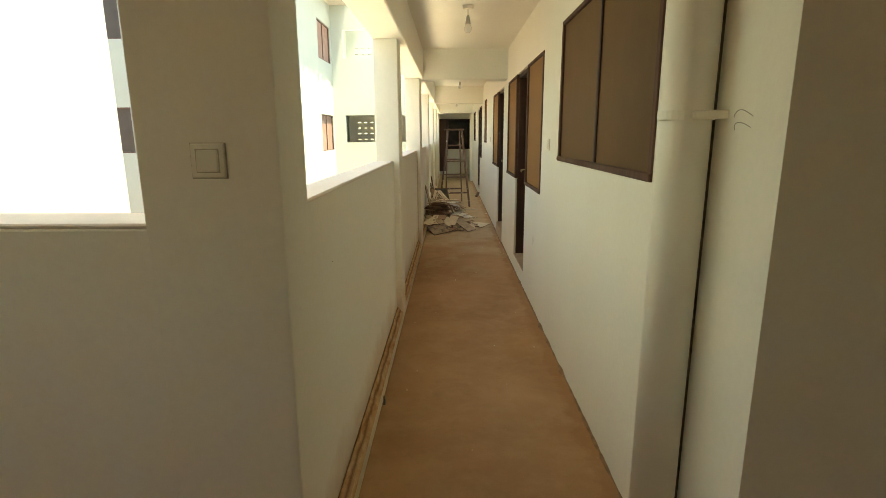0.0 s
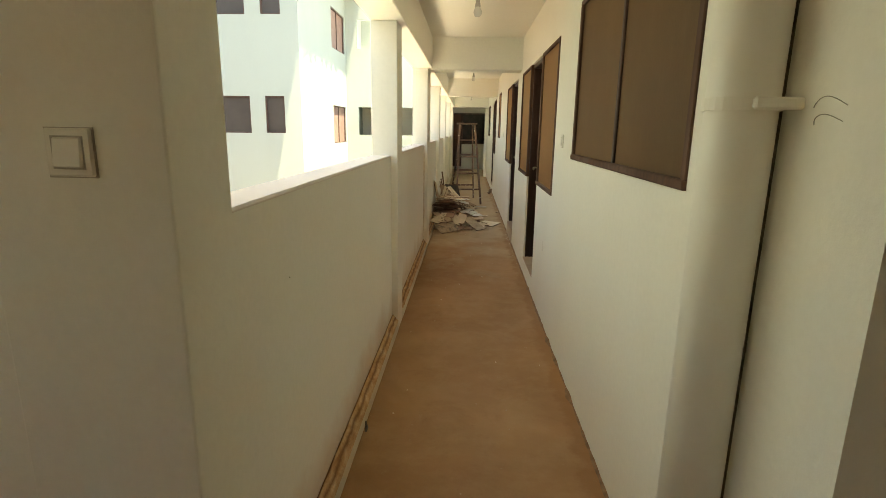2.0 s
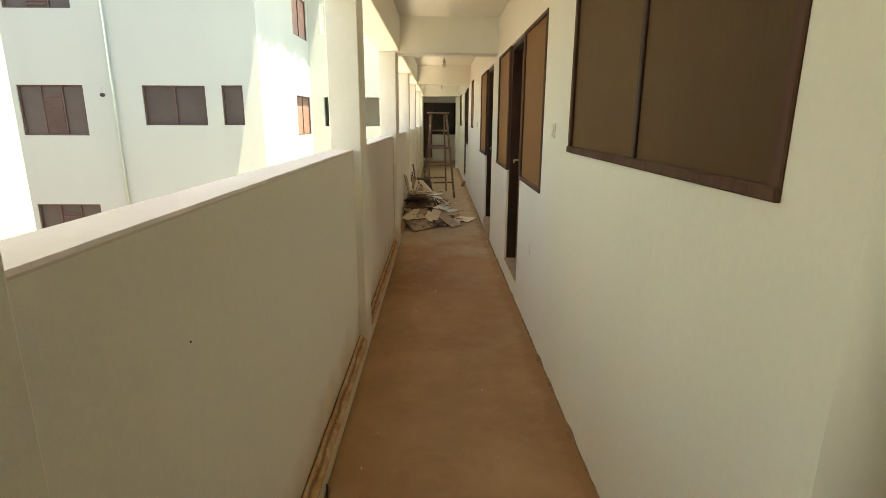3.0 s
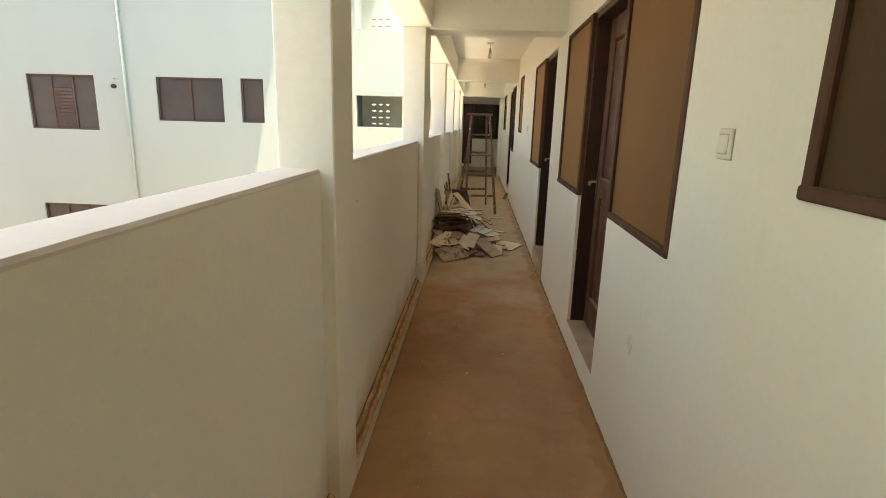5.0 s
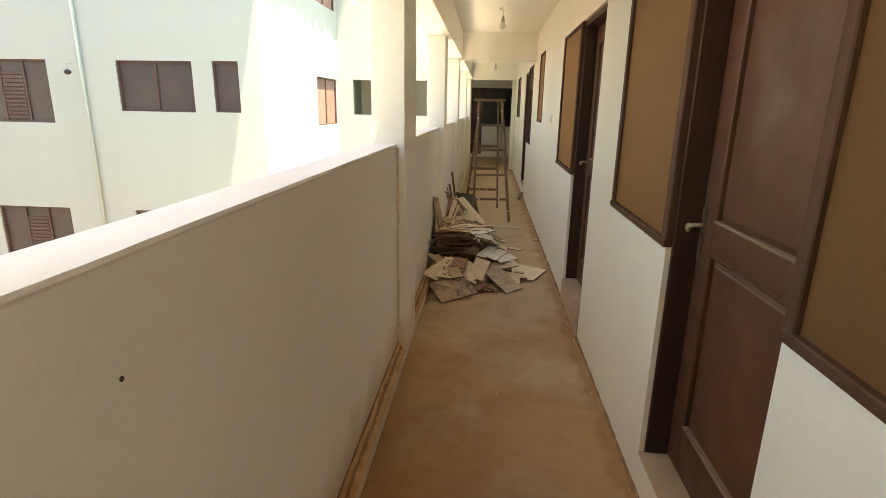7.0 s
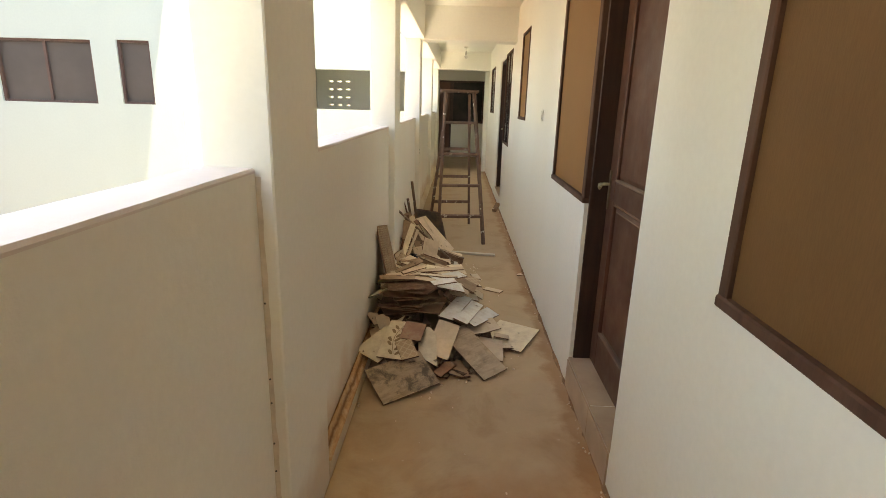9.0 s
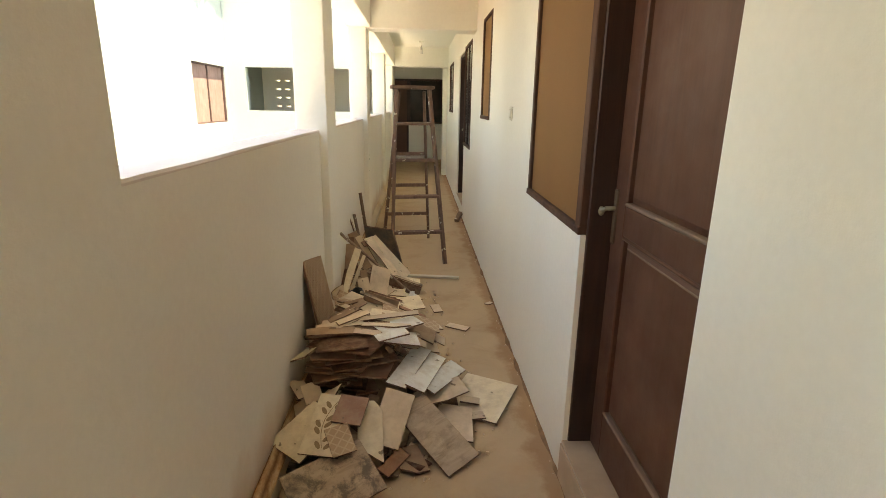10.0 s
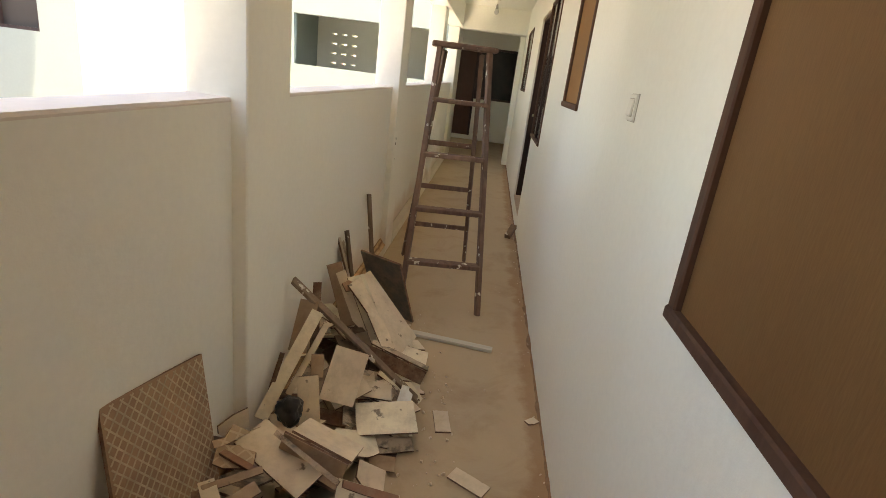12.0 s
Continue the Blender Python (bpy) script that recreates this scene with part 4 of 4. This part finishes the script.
# behind the stack
tile((-0.039, 9.771, 0.335), 0.27, 0.125, (0.88, -0.4, -0.24), (0.15, -0.24, 0.96), BEIGE, 0.0)
tile((0.049, 9.748, 0.37), 0.254, 0.015, (0.9, -0.34, -0.28), (-0.04, -0.69, 0.72), STONE, 0.0)
tile((0.062, 9.778, 0.355), 0.218, 0.067, (0.96, -0.1, -0.28), (-0.11, -0.99, -0.03), TAN, 0.1)
tile((0.087, 9.859, 0.355), 0.207, 0.162, (0.95, -0.15, -0.27), (0.3, 0.36, 0.88), BEIGE, 0.4)
tile((0.234, 9.839, 0.25), 0.11, 0.083, (0.77, 0.32, -0.55), (0.63, -0.26, 0.74), BEIGE, 0.5)
tile((0.257, 9.733, 0.295), 0.203, 0.025, (0.78, 0.39, -0.49), (0.62, -0.35, 0.71), REDDISH, 0.1)
tile((-0.172, 9.762, 0.4), 0.143, 0.024, (0.65, 0.75, 0.14), (0.6, -0.61, 0.51), PALE_RIBBED, 0.2)
tile((-0.204, 9.806, 0.4), 0.099, 0.061, (0.62, 0.79, 0), (0.78, -0.61, 0.14), BEIGE, 0.7)
tile((-0.088, 9.565, 0.425), 0.155, 0.02, (0.76, 0.65, 0), (0.33, -0.39, 0.86), TAN, 0.3)
tile((-0.128, 9.678, 0.38), 0.133, 0.021, (0.93, -0.38, 0), (-0, 0, 1), REDDISH, 0.2)
tile((-0.15, 9.703, 0.37), 0.115, 0.076, (0.97, 0.23, 0), (0.06, -0.26, 0.97), PALE_RIBBED, 0.6)
# the middle of the heap
tile((0.01, 10.329, 0.285), 0.15, 0.22, (0.86, 0.36, -0.37), (0.5, -0.76, 0.42), BEIGE, 0.2)
tile((-0.074, 10.136, 0.285), 0.079, 0.182, (0.93, 0.35, 0.07), (0.31, -0.89, 0.35), BEIGE, 0.1)
tile((-0.093, 10.288, 0.34), 0.05, 0.092, (0.96, 0.28, 0), (0.24, -0.84, 0.49), TAN, 0.3)
tile((0.2, 10.324, 0.12), 0.25, 0.16, (0.95, 0.31, 0), (0.08, -0.26, 0.96), CREAM, 0.7)
tile((0.022, 10.37, 0.19), 0.17, 0.1, (0.75, 0.58, 0.32), (0.03, -0.51, 0.86), BEIGE, 0.4)
tile((0.128, 10.438, 0.165), 0.14, 0.09, (0.96, 0.22, -0.17), (0.21, -0.22, 0.95), BEIGE, 0.4)
tile((0.139, 10.245, 0.08), 0.182, 0.077, (0.99, 0.13, -0.11), (0.16, -0.46, 0.87), STONE, 0.3)
tile((0.234, 10.247, 0.05), 0.199, 0.07, (0.91, 0.42, -0.05), (0.22, -0.36, 0.91), STONE, 0.3)
tile((0.222, 10.161, 0.03), 0.109, 0.069, (0.99, 0.14, -0.09), (0.12, -0.17, 0.98), TAN, 0.4)
tile((0.251, 10.531, 0.1), 0.06, 0.087, (0.99, -0.07, -0.11), (0.05, -0.59, 0.81), WHITE, 0.5)
tile((0.295, 10.698, 0.015), 0.06, 0.038, (0.66, -0.75, 0), (-0.2, -0.17, 0.96), BEIGE, 0.7)
# leaning on the wall further on
tile((0.038, 10.994, 0.27), 0.239, 0.447, (0.25, 0.97, 0.01), (0.69, -0.19, 0.7), BEIGE, 0.1)
tile((0.058, 10.846, 0.24), 0.072, 0.222, (0.7, 0.72, -0.01), (0.46, -0.43, 0.78), BEIGE, 0.1)
tile((-0.032, 10.938, 0.295), 0.094, 0.395, (0.77, 0.62, 0.14), (0.37, -0.62, 0.69), CREAM, 0.2)
tile((-0.129, 10.962, 0.315), 0.053, 0.359, (0.86, 0.33, 0.39), (0.03, -0.8, 0.6), BEIGE, 0.2)
tile((-0.196, 11.012, 0.33), 0.082, 0.355, (0.9, 0.28, 0.34), (0.03, -0.81, 0.59), TAN, 0.2)
tile((-0.137, 10.986, 0.402), 0.104, 0.065, (0.7, 0.71, 0), (0.38, -0.38, 0.84), REDDISH, 0.8)
tile((0.229, 10.895, 0.095), 0.156, 0.116, (0.98, 0.04, -0.19), (0.2, -0.17, 0.97), CREAM, 0.4)
tile((0.164, 10.748, 0.115), 0.309, 0.07, (0.93, 0.06, -0.36), (0.18, -0.93, 0.31), CLAY, 0.1)
tile((0.178, 10.783, 0.152), 0.312, 0.031, (0.94, 0.03, -0.35), (0.35, -0.2, 0.91), STONE, 0.0)
tile((-0.195, 10.266, 0.35), 0.05, 0.47, (0.92, 0.09, -0.39), (0.34, -0.66, 0.66), CREAM, 0.0)
tile((-0.149, 10.34, 0.335), 0.026, 0.318, (0.87, 0.17, -0.47), (0.42, -0.76, 0.5), BEIGE, 0.0)
tile((-0.203, 10.431, 0.43), 0.077, 0.218, (0.97, 0.2, -0.16), (0.26, -0.8, 0.54), TAN, 0.2)
tile((-0.231, 10.197, 0.32), 0.018, 0.207, (0.94, 0.24, -0.25), (0.27, -0.96, 0.08), CLAY, 0.1)
tile((-0.198, 10.577, 0.415), 0.037, 0.299, (0.98, 0.13, 0.13), (0.02, -0.78, 0.63), CLAY, 0.2)

# slabs leaning on the wall
slab = tile((-0.262, 9.56, 0.475), 0.40, 0.42, (0.02, 0.39, -0.08), (0.97, 0.0, 0.24), RIBBED, 0.0, 0.011)
bm = bmesh.new()
for turn in (1, -1):
    for i in range(-17, 18):
        c = i * 0.033
        x0, x1 = max(-0.194, c - 0.204), min(0.194, c + 0.204)
        if x1 - x0 < 0.02:
            continue
        a, b = Vector((x0, turn * (c - x0), 0.0055)), Vector((x1, turn * (c - x1), 0.0055))
        bmesh.ops.create_cube(bm, size=1, matrix=Matrix.Translation((a + b) / 2) @ (b - a).to_track_quat("X", "Z").to_matrix().to_4x4() @ Matrix.Diagonal(((b - a).length, 0.0042, 0.003 + 0.0004 * turn, 1)))
part("rib", bm, RIB, slab, "pale worn ribs crossing the tile back")
tile((-0.021, 11.432, 0.228), 0.302, 0.476, (0.88, -0.48, 0.0), (-0.44, -0.8, -0.41), DARK, 0.0, 0.014)
tile((-0.245, 11.33, 0.3), 0.05, 0.52, 80, (0.93, 0.1, 0.3), BEIGE, 0.1, 0.012)
tile((-0.26, 11.42, 0.29), 0.05, 0.5, 80, (0.95, 0.0, 0.3), STONE, 0.1, 0.012)

# printed leaves on one cream tile
floral = tile((-0.09, 8.735, 0.188), 0.17, 0.31, -10, (-0.03, -0.33, 0.94), CREAM, 0.0)
floral["label"] = "cream tile printed with brown leaves"
PRINT = simple("brown_print", (0.3, 0.2, 0.1), 0.4)
bm = bmesh.new()
stem = [(0.005 - 0.03 * math.sin(k * 0.45), -0.12 + 0.034 * k) for k in range(8)]
for k, (x, y) in enumerate(stem):
    for side in (-1, 1):
        if (k + side) % 3 == 0:
            continue
        turn = side * 0.9
        ring = [(0.022 * math.cos(a), 0.010 * math.sin(a)) for a in [q * math.tau / 10 for q in range(10)]]
        cx, cy = x + side * 0.022, y + 0.012
        bm.faces.new([bm.verts.new((cx + math.cos(turn) * u - math.sin(turn) * v, cy + math.sin(turn) * u + math.cos(turn) * v, 0.0049)) for u, v in ring])
for (x, y), (p, q) in zip(stem, stem[1:]):
    bm.faces.new([bm.verts.new(c) for c in ((x - 0.0015, y, 0.0048), (x + 0.0015, y, 0.0048), (p + 0.0015, q, 0.0048), (p - 0.0015, q, 0.0048))])
part("leaf_print", bm, PRINT, floral, "brown printed leaf pattern")
tile((-0.005, 8.795, 0.219), 0.13, 0.15, -12, (0.0, -0.34, 0.94), REDDISH, 0.3)


def batten(a, b, w, t, material, label, name="batten"):
    a, b = Vector(a), Vector(b)
    bm = bmesh.new()
    box(bm, -w / 2, w / 2, -t / 2, t / 2, -(b - a).length / 2, (b - a).length / 2, bevel=0.002)
    bm.transform(Matrix.Translation((a + b) / 2) @ (b - a).to_track_quat("Z", "Y").to_matrix().to_4x4())
    return tagged(new(name, mesh(name, bm, material)), label, "batten")


OLD_WOOD = wood("weathered_batten_wood", (0.14, 0.09, 0.06), (0.26, 0.18, 0.12), 0.8)
spattered(OLD_WOOD)
PALE_WOOD = wood("pale_batten", (0.5, 0.46, 0.38), (0.66, 0.62, 0.52), 0.7, 0)
batten((0.09, 11.31, 0.014), (0.657, 11.235, 0.014), 0.045, 0.02, PALE_WOOD, "pale straight batten lying on the floor")
batten((-0.295, 11.97, 0.66), (-0.2, 11.9, 0.02), 0.03, 0.018, OLD_WOOD, "weathered wooden batten leaning on the wall")
batten((-0.29, 11.4, 0.56), (-0.2, 11.36, 0.1), 0.03, 0.016, OLD_WOOD, "weathered wooden batten leaning on the wall")
batten((-0.28, 10.5, 0.6), (0.30, 10.6, 0.04), 0.06, 0.014, OLD_WOOD, "long dark strip lying across the tile heap")
batten((0.80, 13.6, 0.025), (0.862, 13.76, 0.1), 0.06, 0.045, OLD_WOOD, "short wooden offcut beside the wall")

# crumpled black bag
bm = bmesh.new()
bmesh.ops.create_icosphere(bm, subdivisions=4, radius=0.06)
for v in bm.verts:
    p = v.co.normalized()
    v.co = p * (0.06 + 0.02 * noise.noise(p * 1.6) + 0.007 * noise.noise(p * 5.0) - 0.012 * abs(noise.noise(p * 7.0)))
    v.co.z *= 1.15
for f in bm.faces:
    f.smooth = True
bag = new("plastic_bag", mesh("plastic_bag", bm, simple("black_plastic", (0.015, 0.014, 0.013), 0.35)))
bag.scale = (0.85, 0.85, 0.8)
bag.location = (-0.115, 10.06, 0.285)
tagged(bag, "crumpled black plastic bag on the tile heap", "bag")

# dark chip standing against the kerb
bm = bmesh.new()
lo = [bm.verts.new(c) for c in ((0, -0.02, 0), (0, 0.022, 0), (0, 0.004, 0.05))]
hi = [bm.verts.new(c) for c in ((0.012, -0.02, 0), (0.012, 0.022, 0), (0.006, 0.004, 0.05))]
bm.faces.new(lo)
bm.faces.new(hi)
for i in range(3):
    bm.faces.new([lo[i], lo[(i + 1) % 3], hi[(i + 1) % 3], hi[i]])
chip = new("tile_chip", mesh("tile_chip", bm, DARK))
chip.location = (XC + 0.008, 2.98, 0.0)
tagged(chip, "small dark tile chip standing against the kerb", "chip")

# crumbs of tile and plaster along the floor edges
bm = bmesh.new()
for i in range(300):
    side = rng.random()
    if side < 0.22:
        x, y = XR - 0.012 - abs(rng.gauss(0, 0.02)), rng.uniform(6.0, 15.0)
    elif side < 0.4:
        x, y = rng.uniform(-0.2, 0.85), rng.uniform(3.0, 13.0)
    else:
        y = rng.uniform(8.3, 11.6)
        x = -0.25 + profile(y, REACH) * rng.uniform(0.85, 1.25)
    r = rng.uniform(0.0015, 0.0055) * (1.5 if side > 0.4 else 1.0)
    m = Matrix.Translation((x, y, r * 0.4)) @ Euler((rng.random() * 6, rng.random() * 6, rng.random() * 6)).to_matrix().to_4x4() @ Matrix.Diagonal((r, r * rng.uniform(0.5, 1), r * 0.5, 1))
    bmesh.ops.create_cube(bm, size=2, matrix=m)
tagged(new("rubble_crumbs", mesh("rubble_crumbs", bm, BEIGE)), "crumbs of tile and plaster on the floor", "rubble", kind="stuff")

# rough mortar and dirt along the foot of the corridor wall
bm = bmesh.new()
prev = None
for i in range(361):
    y = 1.4 + i * 0.0475
    n = noise.noise((0.0, y * 6.0, 3.0)) + 0.5 * noise.noise((0.0, y * 23.0, 5.0))
    w, h = max(0.003, 0.012 + 0.022 * n), max(0.003, 0.009 + 0.018 * n)
    ring = [bm.verts.new(c) for c in ((XR + 0.002, y, h), (XR - w * 0.4, y, h * 0.55), (XR - w, y, 0.0005))]
    if prev:
        for a in (0, 1):
            bm.faces.new([prev[a], prev[a + 1], ring[a + 1], ring[a]])
    prev = ring
structure("trim_mortar", bm, simple("dirty_mortar", (0.34, 0.2, 0.11), 0.95, 0, 0.5, 18), "rough dirty mortar line at the wall foot", "trim")

# faint putty patch low on the corridor wall
bm = bmesh.new()
ring = [(4.80 + 0.03 * noise.noise((i * 0.9, 0, 1)) + 0.028 * math.cos(i * math.tau / 14) + 0.035, 0.615 + 0.045 * math.sin(i * math.tau / 14) * (1 + 0.25 * noise.noise((i, 2, 3)))) for i in range(14)]
f = bm.faces.new([bm.verts.new((XR - 0.0025, y, z)) for y, z in ring])
back = bmesh.ops.extrude_face_region(bm, geom=[f])
for v in back["geom"]:
    if isinstance(v, bmesh.types.BMVert):
        v.co.x = XR + 0.004
structure("trim_putty", bm, simple("grey_putty", (0.82, 0.80, 0.72), 0.9, 0, 0.12, 40), "small rough patch of grey putty on the wall", "trim")

# drilled holes and nail marks
def drilled(x, y, z, r):
    bm = bmesh.new()
    tube(bm, (x - 0.004, y, z), (x + 0.0015, y, z), r, 10)
    return tagged(new("wall_hole", mesh("wall_hole", bm, HOLE)), "small dark drilled hole in the painted wall", "hole", "holes in the parapet", kind="structure")


for z, r in ((0.965, 0.011), (0.925, 0.012), (0.80, 0.006)):
    drilled(XC, 12.69, z, r)
for y, z, r in ((4.918, 1.179, 0.0045), (2.11, 1.082, 0.0025)):
    drilled(XP, y, z, r)

# bare pinkish plaster on the return of one column
bm = bmesh.new()
prev = None
for i in range(41):
    z = 0.12 + i * 0.0305
    w = 0.004 * noise.noise((0, 0, z * 9.0)) + 0.001
    ring = [bm.verts.new((XP + 0.001, 7.2785, z)), bm.verts.new((XP + 0.014 + 3 * w, 7.2785, z))]
    if prev:
        bm.faces.new([prev[0], prev[1], ring[1], ring[0]])
    prev = ring
structure("trim_plaster_scar", bm, simple("bare_plaster", (0.78, 0.69, 0.58), 0.95, 0, 0.2, 30), "strip of bare pinkish plaster on a column", "trim")
for z in (0.98, 0.74, 0.66, 0.52, 0.42, 0.3):
    bm = bmesh.new()
    tube(bm, (-0.309, 7.282, z), (-0.309, 7.276, z), 0.0028, 8)
    tagged(new("wall_hole", mesh("wall_hole", bm, HOLE)), "tiny nail hole in the bare plaster", "hole", "nail holes in the column", kind="structure")

# ragged tile edge along the eaves
bm = bmesh.new()
for i in range(62):
    y = 13.5 + i * 0.14
    box(bm, -3.447, -3.43 + rng.uniform(0.0, 0.075), y, y + 0.12, 5.92, 6.03)
structure("trim_eaves", bm, ROOFING, "ragged edge of the eaves", "trim")
